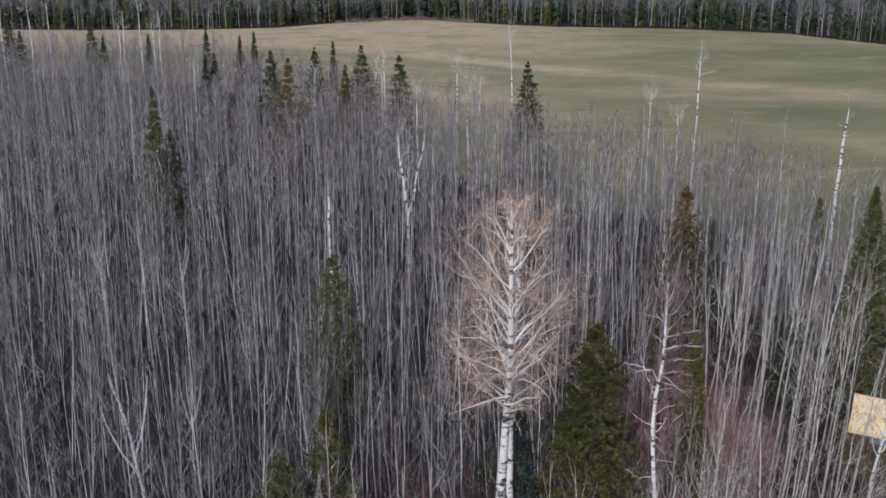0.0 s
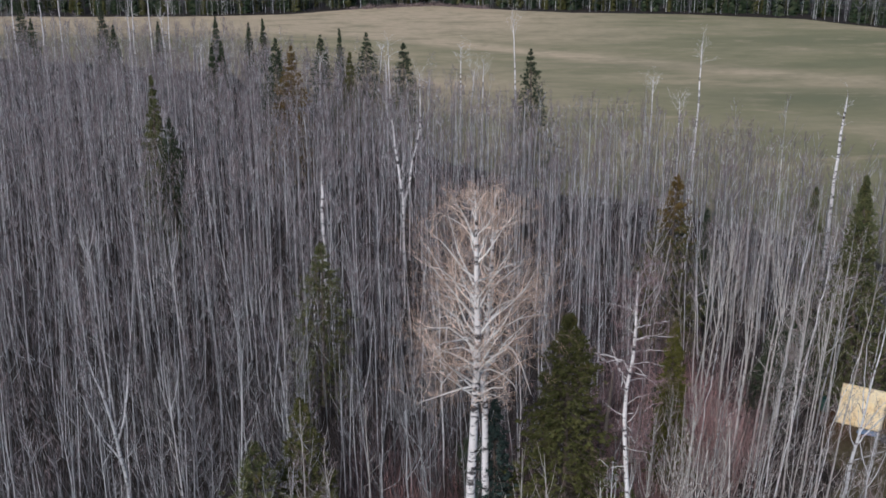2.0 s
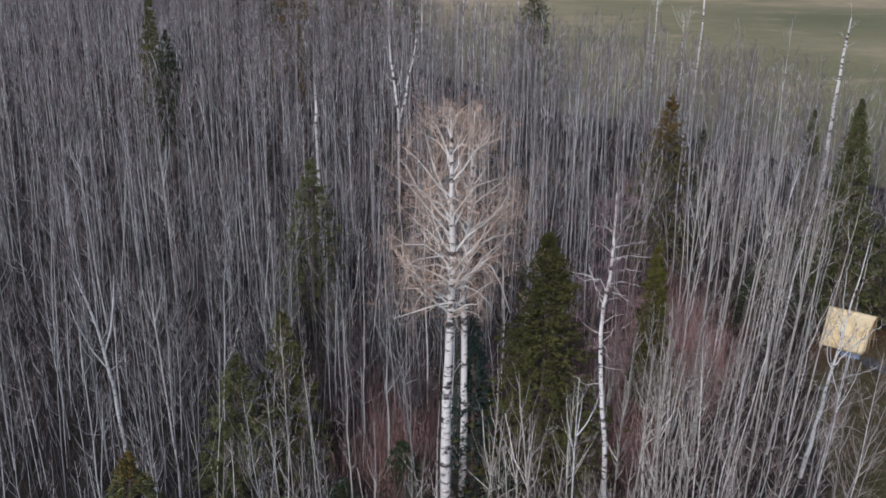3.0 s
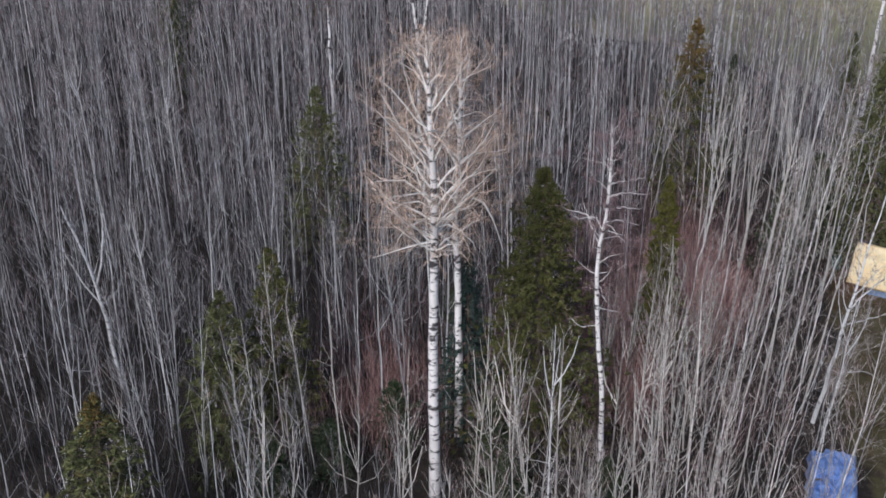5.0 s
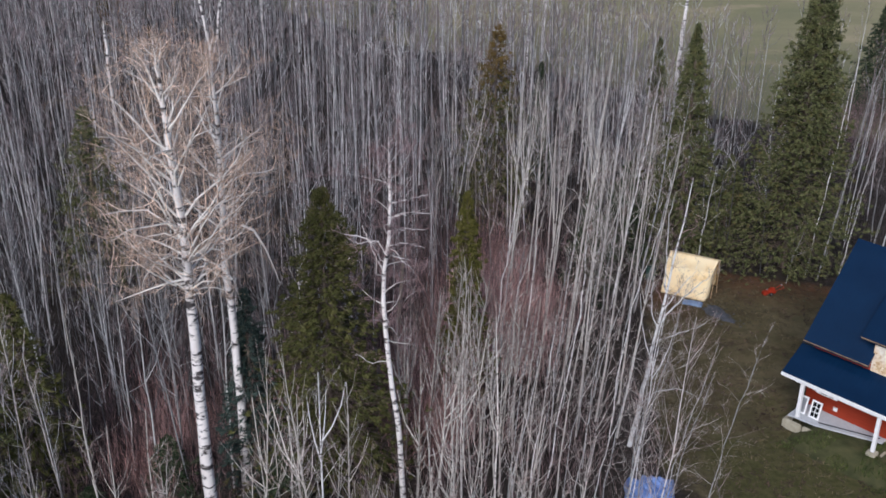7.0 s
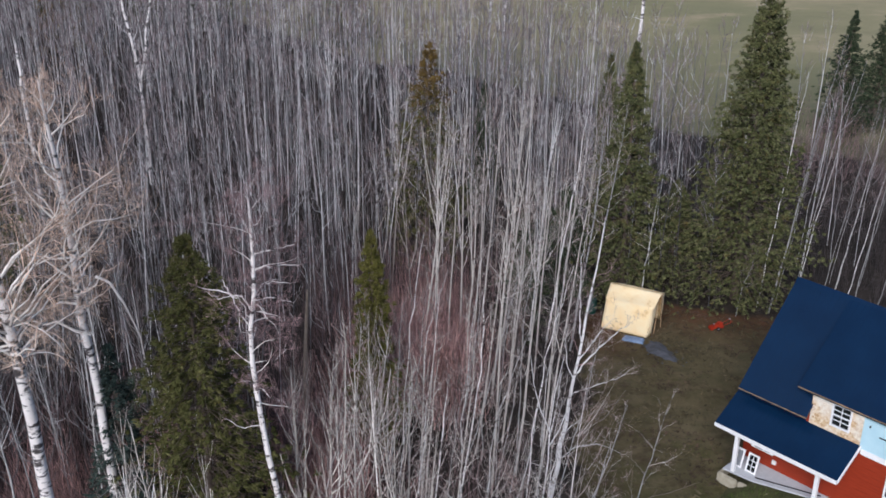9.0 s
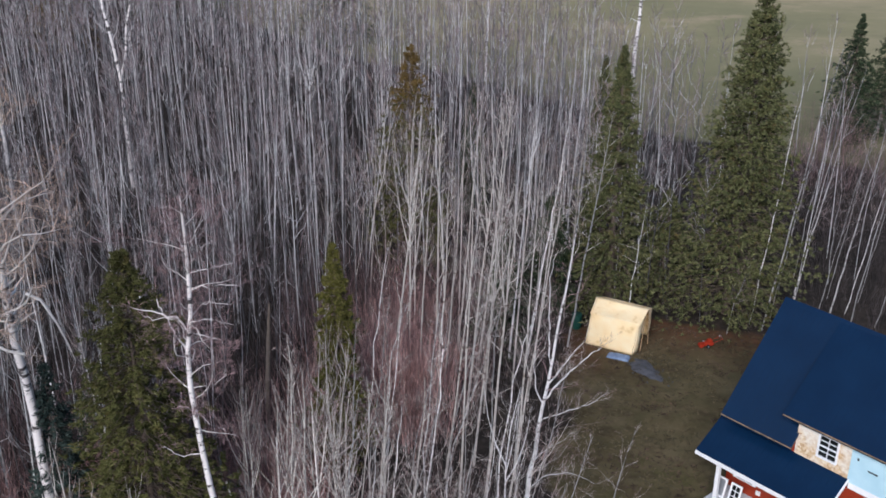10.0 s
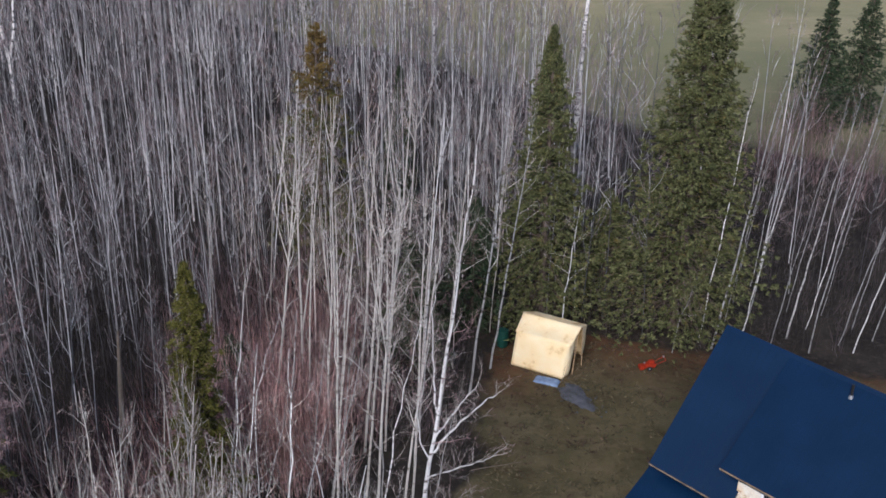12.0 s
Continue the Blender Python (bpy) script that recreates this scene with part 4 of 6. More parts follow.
def birch(x, y, spine, r0, n_limbs, crown_from, crown_width, label, profile, kids=(7, 5), twig=None, name="birch", rise=(0.1, 0.9), power=0.6, seed=3, group="", oval=None):
    """A white birch along the offsets spine = [(dx, dy, z), ...] with a crown of forking limbs."""
    g = np.random.default_rng(seed)
    t = thing(name, label, "tree", group, pose(x, y, 0))
    sp = np.array(spine, float)
    zz = np.linspace(0, sp[-1, 2], 14)
    line = np.column_stack([np.interp(zz, sp[:, 2], sp[:, 0]), np.interp(zz, sp[:, 2], sp[:, 1]), zz])
    line[1:-1, :2] += g.normal(0, 0.03, (12, 2))
    rad = r0 * (1 - zz / sp[-1, 2]) ** power + (0.015 if r0 > 0.1 else 0.006)
    tp = Pile().add(*tubes([line], [rad], 10))
    part("trunk", tp.mesh("trunk", [M_BIRCH if r0 > 0.12 else M_SLIM if r0 > 0.1 else M_EDGE]), None, t, "white bark with dark bands")
    if n_limbs:
        h = sp[-1, 2]
        f = crown_from + (0.99 - crown_from) * (np.arange(n_limbs) + g.uniform(0, 1, n_limbs)) / n_limbs
        start = np.stack([np.interp(f * h, zz, line[:, i]) for i in range(3)], 1)
        az = np.arange(n_limbs) * 2.4 + g.normal(0, 0.5, n_limbs)
        up = np.interp((f - crown_from) / (1 - crown_from), [0, 1], rise) + g.normal(0, 0.15, n_limbs)
        d = np.stack([np.cos(az), np.sin(az), up], 1)
        d /= np.linalg.norm(d, axis=1, keepdims=True)
        px = [p for p, _ in profile]
        reach = crown_width * np.interp((f - crown_from) / (1 - crown_from), px, [q for _, q in profile]) * g.uniform(0.7, 1.2, n_limbs)
        if oval:
            zc, hz, rw = oval
            zt = zc + hz * np.sin(np.linspace(-1.0, 1.42, n_limbs) + g.normal(0, 0.06, n_limbs))
            rt = rw * np.sqrt(np.clip(1 - ((zt - zc) / hz) ** 2, 0.02, 1)) * g.uniform(0.72, 1.05, n_limbs)
            slope = np.interp(zt, [zc - hz, zc, zc + hz], [0.3, 0.9, 1.45]) + g.normal(0, 0.1, n_limbs)
            zs = np.clip(zt - rt * slope, crown_from * h + g.uniform(0, 2.2, n_limbs), h * 0.985)
            start = np.stack([np.interp(zs, zz, line[:, i]) for i in range(3)], 1)
            d = np.stack([np.cos(az) * rt, np.sin(az) * rt, zt - zs], 1)
            reach = np.linalg.norm(d, axis=1)
            d /= reach[:, None]
            reach = np.minimum(reach * 0.92, 1.1 * rw)
            f = zs / h
        br = np.clip(np.interp(f * h, zz, rad) * (0.34 if r0 > 0.2 else 0.2) + (0.014 if r0 > 0.2 else 0.006 if r0 > 0.1 else 0.004), 0.008, 0.052 if r0 > 0.2 else 0.024)
        if kids[0] >= 8:
            for i in range(n_limbs):
                wood, twigs = limbs(g, start[i:i + 1], d[i:i + 1], reach[i:i + 1], br[i:i + 1], 4, 5, 0.30, 0.22, kids, 0.50, 0.6)
                v0, q0, t0, qm0, tm0 = wood.arrays()
                main = 5 * 5
                limb = part("limb", mesh_from("limb", v0[:main], q0[:20], None, [M_LIMB]), None, t)
                spray = Pile().add(v0[main:], q0[20:] - main, None, 0)
                v1, q1, t1, qm1, tm1 = twigs.arrays()
                spray.add(v1, None, t1, 1)
                tagged(part("twig_spray", spray.mesh("twig_spray", [M_BRANCHLET, M_BIRCH_TWIG] if twig is None else [twig, twig]), None, limb, "fine pale brown twigs" if twig is None else "fine mauve twigs"), kind="stuff")
        else:
            wood, twigs = limbs(g, start, d, reach, br, 3, 5, 0.2, 0.35, kids)
            v0, q0, t0, qm0, tm0 = wood.arrays()
            v1, q1, t1, qm1, tm1 = twigs.arrays()
            wood.add(v1, None, t1, 1)
            tagged(part("crown", wood.mesh("crown", [twig or M_BIRCH_TWIG, (twig or M_BIRCH_TWIG) if r0 > 0.1 else M_YOUNG_TWIG]), None, t, "crooked bare limbs and twigs"), kind="stuff")
    return t


ROUND = [(0, 0.55), (0.2, 0.62), (0.45, 0.85), (0.68, 1.0), (0.86, 0.85), (0.95, 0.62), (1, 0.45)]
great = birch(1.8, 42.7, [(0, 0, 0), (0.0, -0.3, 9.6), (0.3, -1.4, 15), (0.3, -2.1, 19), (0.2, -2.7, 23.2)], 0.27, 52, 0.43, 4.1, "tall white birch with a round twiggy crown", ROUND, (8, 5, 4), None, "birch", (0.1, 1.0), 0.6, 11, "", (18.5, 4.9, 3.65))
dg = np.random.default_rng(19)
for root_z, out_x, out_y, fall in ((15.0, -1.5, -0.3, 1.0), (14.9, 1.6, -0.4, 0.7), (15.8, -1.9, 0.5, 0.8)):
    root = np.array([np.interp(root_z, [9.6, 15], [0.0, 0.3]), np.interp(root_z, [9.6, 15, 19], [-0.3, -1.4, -2.1]), root_z])
    out = np.array([out_x, out_y, 0])
    line = np.stack([root, root + out * 0.35 + [0, 0, 0.25], root + out * 0.7 + [0, 0, 0.05], root + out + [0, 0, -fall * 0.55], root + out * 1.08 + [0, 0, -fall]])
    limb = part("drooping_limb", Pile().add(*tubes([line], [[0.034, 0.028, 0.022, 0.015, 0.006]], 6)).mesh("drooping_limb", [M_LIMB]), None, great, "crooked drooping pale limb")
    who = dg.integers(1, 5, 16)
    start = line[who - 1] + (line[who] - line[who - 1]) * dg.uniform(0, 1, (16, 1))
    d = dg.normal(0, 1, (16, 3)) + [0, 0, -0.35]
    d /= np.linalg.norm(d, axis=1, keepdims=True)
    wood, twigs = limbs(dg, start, d, dg.uniform(0.4, 0.9, 16), np.full(16, 0.010), 3, 3, 0.3, -0.4, (6, 5))
    v, q, t, qm, tm = twigs.arrays()
    wood.add(v, None, t, 1)
    tagged(part("twig_spray", wood.mesh("twig_spray", [M_BRANCHLET, M_BIRCH_TWIG]), None, limb, "fine pale brown twigs"), kind="stuff")
second = birch(2.4, 47.7, [(0, 0, 0), (0.0, 0, 8), (-0.1, -0.3, 12.3), (0.2, -1.3, 18), (0.35, -2.4, 21.8)], 0.21, 34, 0.50, 3.5, "tall slim white birch with crooked limbs", ROUND, (8, 5, 4), None, "birch", (0.15, 1.1), 0.6, 12, "", (17.1, 5.0, 2.5))
for bend, bend_r in (([(0.1, -0.3, 12.3), (0.35, -0.5, 13.2), (0.75, -0.7, 13.9), (1.25, -0.8, 13.7), (1.7, -0.9, 12.9), (2.0, -0.9, 12.0), (2.2, -1.0, 11.4)], [0.075, 0.068, 0.06, 0.052, 0.042, 0.03, 0.015]),
                     ([(0.1, -0.2, 11.2), (-0.35, -0.5, 11.5), (-0.9, -0.8, 12.1), (-1.3, -0.9, 12.0), (-1.8, -1.0, 12.3)], [0.06, 0.05, 0.042, 0.032, 0.012])):
    part("crooked_limb", Pile().add(*tubes([np.array(bend)], [bend_r], 7)).mesh("crooked_limb", [M_LIMB]), None, second, "arching bare white limb")
dying = birch(8.95, 45.2, [(0.75, 0, 0), (0.6, 0, 4.0), (0.37, 0, 6.7), (0.21, 0, 7.9), (0.08, 0, 9.4), (0.04, 0, 10.3), (-0.05, 0, 11.3), (0.04, 0, 13.0), (0.17, 0, 14.0), (0.23, 0, 15.2), (0.21, 0, 17.0), (0.24, 0, 18.3)], 0.125, 22, 0.52, 1.9,
              "old dying birch with crooked white limbs and thin mauve twigs", [(0, 0.7), (0.5, 1.0), (0.85, 0.9), (1, 0.5)], (8, 7, 6), M_MAUVE_TWIG, "birch", (-0.15, 1.1), 0.5, 13)
bent_rng = np.random.default_rng(57)
for bend, r in (([(0.22, 0, 15.5), (0.78, -0.1, 15.78), (1.32, -0.2, 15.94), (1.73, -0.2, 16.02)], 0.030), ([(0.22, 0, 14.9), (0.67, -0.1, 15.16), (1.38, -0.2, 15.24), (1.97, -0.2, 15.27)], 0.026),
                ([(0.2, 0, 14.45), (0.97, -0.1, 14.56), (1.68, -0.2, 14.54)], 0.020), ([(0.17, 0, 13.8), (0.81, -0.1, 13.93), (1.63, -0.2, 13.8)], 0.022), ([(0.1, 0, 13.4), (0.75, -0.1, 13.28), (1.05, -0.2, 13.22)], 0.024),
                ([(0.05, 0, 13.4), (-0.17, -0.1, 13.93), (-0.59, -0.2, 14.17), (-1.34, -0.2, 14.36), (-1.76, -0.2, 14.46)], 0.036), ([(0.01, 0, 12.65), (-0.41, -0.1, 13.66), (-0.68, -0.2, 14.47), (-0.83, -0.2, 14.73)], 0.034),
                ([(-0.2, -0.1, 13.95), (-0.97, -0.2, 14.0), (-1.41, -0.2, 14.22)], 0.018), ([(0.2, 0, 16.5), (-0.07, -0.1, 17.12), (-0.14, -0.2, 17.8)], 0.016), ([(0.24, 0, 15.85), (0.9, -0.1, 16.55), (1.27, -0.2, 16.87)], 0.014),
                ([(0.05, 0, 10.25), (-0.21, -0.1, 10.52), (-0.46, -0.2, 10.58)], 0.020), ([(0.15, 0, 8.5), (-0.65, -0.1, 8.45), (-1.05, -0.2, 8.91), (-1.29, -0.2, 9.06)], 0.022), ([(0.05, 0, 10.3), (0.59, -0.1, 9.81), (1.07, -0.2, 9.58)], 0.016),
                ([(0.0, 0, 11.2), (0.84, -0.1, 11.42), (1.18, -0.2, 11.78), (1.23, -0.2, 12.06)], 0.015)):
    key = np.array(bend)
    u = np.linspace(0, len(key) - 1, 3 * len(key))
    line = np.stack([np.interp(u, np.arange(len(key)), key[:, i]) for i in range(3)], 1)
    line[1:] += bent_rng.normal(0, 0.028, line[1:].shape)
    limb = part("crooked_limb", Pile().add(*tubes([line], [np.linspace(r, r * 0.28, len(line))], 6)).mesh("crooked_limb", [M_BIRCH]), None, dying, "bare crooked white limb")
    root = line[bent_rng.integers(2, len(line), 9)]
    way = bent_rng.normal(0, 1, (9, 3)) + [0, 0, 0.3]
    way /= np.linalg.norm(way, axis=1, keepdims=True)
    wood, twigs = limbs(bent_rng, root, way, bent_rng.uniform(0.25, 0.7, 9), np.full(9, 0.007), 3, 3, 0.3, 0.0, (5, 5))
    v, q, t, qm, tm = twigs.arrays()
    wood.add(v, None, t, 1)
    tagged(part("twig_spray", wood.mesh("twig_spray", [M_MAUVE_TWIG, M_MAUVE_TWIG]), None, limb, "fine mauve twigs"), kind="stuff")
birch(-11.8, 83.5, [(0, 0, 0), (0, 0, 14)], 0.13, 4, 0.6, 0.9, "broken white birch snag with stub branches", [(0, 1), (1, 0.4)], (2, 1), M_BIRCH, "birch_snag", (0.1, 0.3), 0.25, 14)
forked = birch(-6.0, 92.6, [(0, 0, 0), (0, 0, 9), (-0.5, 0, 13), (-0.9, 0, 16.5)], 0.14, 9, 0.5, 2.8, "pale forked birch with bleached limbs", [(0, 1), (1, 0.6)], (3, 2), M_BIRCH, "birch", (0.6, 1.4), 0.4, 15)
part("fork", Pile().add(*tubes([np.array([(0.0, 0, 8.6), (0.65, 0, 10.8), (0.85, 0, 12.6), (1.35, 0, 14.4), (1.6, 0, 16.2)])], [[0.10, 0.09, 0.075, 0.06, 0.035]], 8)).mesh("fork", [M_BIRCH]), None, forked, "bleached second stem")
birch(33.9, 98.0, [(0, 0, 0), (0.1, 0, 10), (0.5, 0, 18.4)], 0.2, 10, 0.6, 1.4, "tall white birch rising over the aspens", [(0, 0.6), (1, 1)], (4, 2), M_BIRCH, "birch", (0.5, 1.0), 0.45, 16)
crooked = birch(-16.9, 50.0, [(0, 0, 0), (-0.25, 0.1, 4.0), (-0.55, 0.0, 6.6), (-0.75, -0.6, 9.0), (-1.15, -1.2, 11.7)], 0.115, 9, 0.40, 1.5, "forked half-dead birch with bare white limbs", [(0, 1.3), (0.5, 0.9), (1, 0.4)], (3, 2), M_SLIM, "birch", (0.9, 1.8), 0.5, 17)
for fork_line, fork_r in (([(-0.55, 0, 6.5), (-0.1, 0.05, 7.8), (0.2, 0.1, 9.4), (0.42, 0.1, 11.1)], [0.065, 0.055, 0.045, 0.02]), ([(-0.45, 0, 5.4), (-1.2, -0.1, 6.6), (-1.9, -0.2, 8.4), (-2.1, -0.2, 9.4)], [0.05, 0.04, 0.03, 0.012]),
                          ([(-0.68, -0.3, 8.0), (-0.62, -0.3, 9.0), (-0.55, -0.3, 10.0), (-0.6, -0.3, 11.0)], [0.035, 0.03, 0.02, 0.01])):
    part("fork", Pile().add(*tubes([np.array(fork_line)], [fork_r], 7)).mesh("fork", [M_SLIM]), None, crooked, "bleached side stem")
for j, (x, y, h) in enumerate(((4.3, 139, 21.3), (-2.9, 144, 16.5), (-0.1, 141, 15.1), (-1.1, 141.5, 14.1), (-13.6, 149, 14.2), (-7.9, 139, 13.9), (-13.1, 151, 16.7), (24.8, 121, 20.0),
                               (20.7, 127, 15.0), (23.6, 124, 13.2), (-66.8, 195, 17.4), (-65.4, 195, 19.1), (-64.1, 200, 21.4), (-60.1, 195, 17.4), (-59.0, 195, 19.1), (-87.4, 213, 21.4),
                               (-97.2, 214, 21.4), (-90.8, 212, 20.5), (-44.9, 165, 14.0), (-25.2, 160, 13.6), (-16.1, 160, 14.9))):
    birch(x, y, [(0, 0, 0), (rng.normal(0, 0.2), 0, h * 0.6), (rng.normal(0, 0.3), 0, h * 1.04)], 0.125, 9, 0.86, 2.2, "white-stemmed birch standing over the far aspens", [(0, 1), (1, 0.7)], (5, 4), M_LIMB, "birch", (0.6, 1.3), 0.45, 40 + j, "birches at the forest's edge")



def tall_aspen(x, y, z, h, lean, forked, seed, pale):
    """A single aspen whose fork, or whose bare tip, stands at (x, y, z)."""
    g = np.random.default_rng(seed)
    t = thing("aspen", "tall leafless aspen forking into upswept pale limbs" if forked else "slender leafless aspen with a bare pale tip", "tree", "aspens standing out from the stand", pose(x - lean, y, 0))
    zz = np.linspace(0, h, 10)
    line = np.column_stack([lean * zz / z, np.zeros(10), zz])
    line[1:-1, :2] += np.cumsum(g.normal(0, 0.035, (8, 2)), 0)
    line[:, 0] -= np.interp(z, zz, line[:, 0]) - lean
    r0 = 0.0036 * h if forked else 0.0029 * h
    rad = r0 * (1 - zz / h) ** 0.8 + 0.009
    part("trunk", Pile().add(*tubes([line], [rad], 7)).mesh("trunk", [pale]), None, t)
    if forked:
        for k in range(3):
            a = g.uniform(0, 2 * np.pi)
            out = np.array([np.cos(a), np.sin(a) * 0.6, 0]) * g.uniform(0.5, 1.0)
            root = np.array([np.interp(z + k * 0.35, zz, line[:, 0]), np.interp(z, zz, line[:, 1]), z + k * 0.35])
            rise = (h - z) * g.uniform(0.65, 0.95)
            stem = np.stack([root, root + out * 0.45 + [0, 0, rise * 0.28], root + out * 0.8 + [0, 0, rise * 0.62], root + out + [0, 0, rise]])
            part("fork", Pile().add(*tubes([stem], [[r0 * 0.55, r0 * 0.45, r0 * 0.3, 0.008]], 6)).mesh("fork", [pale]), None, t)
    n = 20 if forked else 15
    f = np.sort(g.uniform(0.34, 0.96, n))
    start = np.stack([np.interp(f * h, zz, line[:, i]) for i in range(3)], 1)
    a = g.uniform(0, 2 * np.pi, n)
    d = np.stack([np.cos(a), np.sin(a), g.uniform(0.8, 2.1, n)], 1)
    d /= np.linalg.norm(d, axis=1, keepdims=True)
    reach = h * (0.045 + 0.12 * np.sin(np.clip((1 - f) / 0.66, 0, 1) * np.pi * 0.75)) * g.uniform(0.6, 1.25, n) * (1.0 if forked else 0.75)
    wood, twigs = limbs(g, start, d, reach, np.clip(np.interp(f * h, zz, rad) * 0.36, 0.007, 0.017), 3, 4, 0.2, 0.4, (6, 5))
    v, q, tr, qm, tm = twigs.arrays()
    wood.add(v, None, tr, 1)
    tagged(part("crown", wood.mesh("crown", [M_SAPLING_LIT, M_TWIG if pale is M_SLIM else M_YOUNG_TWIG]), None, t, "fine upswept branches"), kind="stuff")


FORKED = [(22.4, 65.9, 11.3, 14.8, 0.7), (19.6, 43.2, 8.9, 12.5, 0.7), (17.9, 59.5, 7.2, 13.6, 0.2), (17.7, 64.9, 12.0, 15.2, 0.3), (20.6, 60.6, 10.1, 12.8, 0.5), (21.4, 70.5, 11.1, 14.6, 0.5),
          (7.2, 34.4, 11.4, 14.6, 0.1), (9.4, 82.0, 11.0, 15.4, 0.0), (-13.3, 46.9, 9.2, 13.0, -0.5), (-24.0, 64.6, 11.9, 14.8, -0.4), (-19.9, 68.6, 9.9, 13.6, -0.3), (13.9, 93.7, 11.8, 15.6, 0.0)]
TIPPED = [(-23.7, 71.9, 11.8, 14.0, -0.2), (14.7, 49.2, 9.0, 9.2, 0.6), (16.9, 43.8, 12.4, 12.5, 0.8), (12.5, 52.9, 8.7, 9.4, 0.3), (-2.9, 42.4, 12.5, 12.7, -0.4), (2.1, 34.0, 13.4, 13.6, 0.1), (-5.8, 39.3, 11.0, 11.2, -0.6),
          (-4.8, 43.2, 11.0, 11.2, -0.6), (4.1, 39.6, 7.4, 7.6, 0.3), (5.7, 38.7, 10.4, 10.6, -0.1), (15.6, 47.3, 10.2, 10.4, 0.8), (11.4, 37.0, 10.1, 11.8, 0.3), (15.7, 45.7, 10.7, 11.0, 0.7), (12.3, 45.8, 11.7, 13.0, 0.3),
          (26.7, 77.9, 10.2, 14.2, 0.4), (-15.0, 70.8, 6.1, 12.4, -0.2), (-6.3, 44.7, 9.5, 11.8, -0.2), (-10.7, 61.4, 9.2, 12.2, -0.1)]
for k, row in enumerate(FORKED):
    tall_aspen(*row, True, 300 + k, M_SLIM if row[0] < 12 or k < 2 else M_SAPLING_LIT)
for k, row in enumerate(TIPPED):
    tall_aspen(*row, False, 340 + k, M_SLIM if row[0] < -10 or row[1] > 60 else M_SAPLING_LIT)
tall_rng = np.random.default_rng(77)
for k in range(22):
    x, y = 14.6 + (k % 6) * 1.55 + tall_rng.uniform(0, 1.2), 50.5 + (k // 6) * 4.2 + tall_rng.uniform(0, 3.4)
    p = np.array([[x, y]])
    if inside(YARD, p)[0] or distance_to(YARD, p, True)[0] < 0.5 or (x < 17 and y < 58):
        continue
    h = tall_rng.uniform(14.0, 16.8)
    tall_aspen(x + 0.6, y, h * 0.6, h, tall_rng.uniform(0.1, 1.0), k % 3 == 0, 380 + k, M_SAPLING_LIT)
# white birches along the yard's edge beside the tent
leaning = birch(21.05, 51.0, [(0, 0, 0), (0.26, 0, 2.0), (0.5, 0, 4.15), (0.77, 0, 6.7), (0.98, 0, 8.8), (1.33, 0, 11.5), (1.61, 0, 14.4)], 0.108, 16, 0.50, 1.7, "white birch forking over the bare yard with long side limbs",
                [(0, 0.7), (0.5, 1.0), (1, 0.3)], (6, 4), M_MAUVE_TWIG, "birch", (0.5, 1.6), 1.05, 61, "birches by the clearing")
for bend, r in (([(0.82, 0, 7.0), (1.35, -0.1, 7.9), (1.95, -0.1, 8.6), (2.5, 0, 9.1), (2.92, 0, 9.4)], 0.045), ([(0.9, 0, 7.7), (1.4, 0.1, 8.4), (1.85, 0.2, 9.0), (2.2, 0.2, 9.5)], 0.034),
                ([(0.7, 0, 6.0), (1.25, -0.1, 6.3), (2.2, -0.2, 6.7), (3.1, -0.2, 7.2)], 0.030), ([(0.5, 0, 4.0), (0.95, 0.1, 4.4), (1.7, 0.1, 4.9)], 0.022), ([(0.32, 0, 2.5), (1.1, -0.2, 3.4), (2.0, -0.3, 3.6), (3.1, -0.3, 3.0)], 0.024),
                ([(0.76, 0, 6.7), (0.45, 0, 7.4), (0.35, 0.1, 8.3), (0.33, 0.1, 9.2)], 0.032), ([(0.97, 0, 8.7), (0.82, 0.1, 10.2), (0.78, 0.1, 11.8), (0.82, 0.1, 13.3)], 0.036)):
    key = np.array(bend)
    u = np.linspace(0, len(key) - 1, 3 * len(key))
    line = np.stack([np.interp(u, np.arange(len(key)), key[:, i]) for i in range(3)], 1)
    line[1:] += bent_rng.normal(0, 0.025, line[1:].shape)
    limb = part("side_limb", Pile().add(*tubes([line], [np.linspace(r, r * 0.25, len(line))], 6)).mesh("side_limb", [M_SLIM]), None, leaning, "long white side limb")
    root = line[bent_rng.integers(2, len(line), 12)]
    way = line[-1] - line[0]
    way = way / np.linalg.norm(way) + bent_rng.normal(0, 0.55, (12, 3)) + [0, 0, 0.25]
    way /= np.linalg.norm(way, axis=1, keepdims=True)
    wood, twigs = limbs(bent_rng, root, way, bent_rng.uniform(0.5, 1.1, 12), np.full(12, 0.009), 3, 3, 0.2, 0.2, (5, 4))
    v, q, t, qm, tm = twigs.arrays()
    wood.add(v, None, t, 1)
    tagged(part("twig_spray", wood.mesh("twig_spray", [M_ASPEN_LIT, M_MAUVE_TWIG]), None, limb, "fine mauve twigs"), kind="stuff")
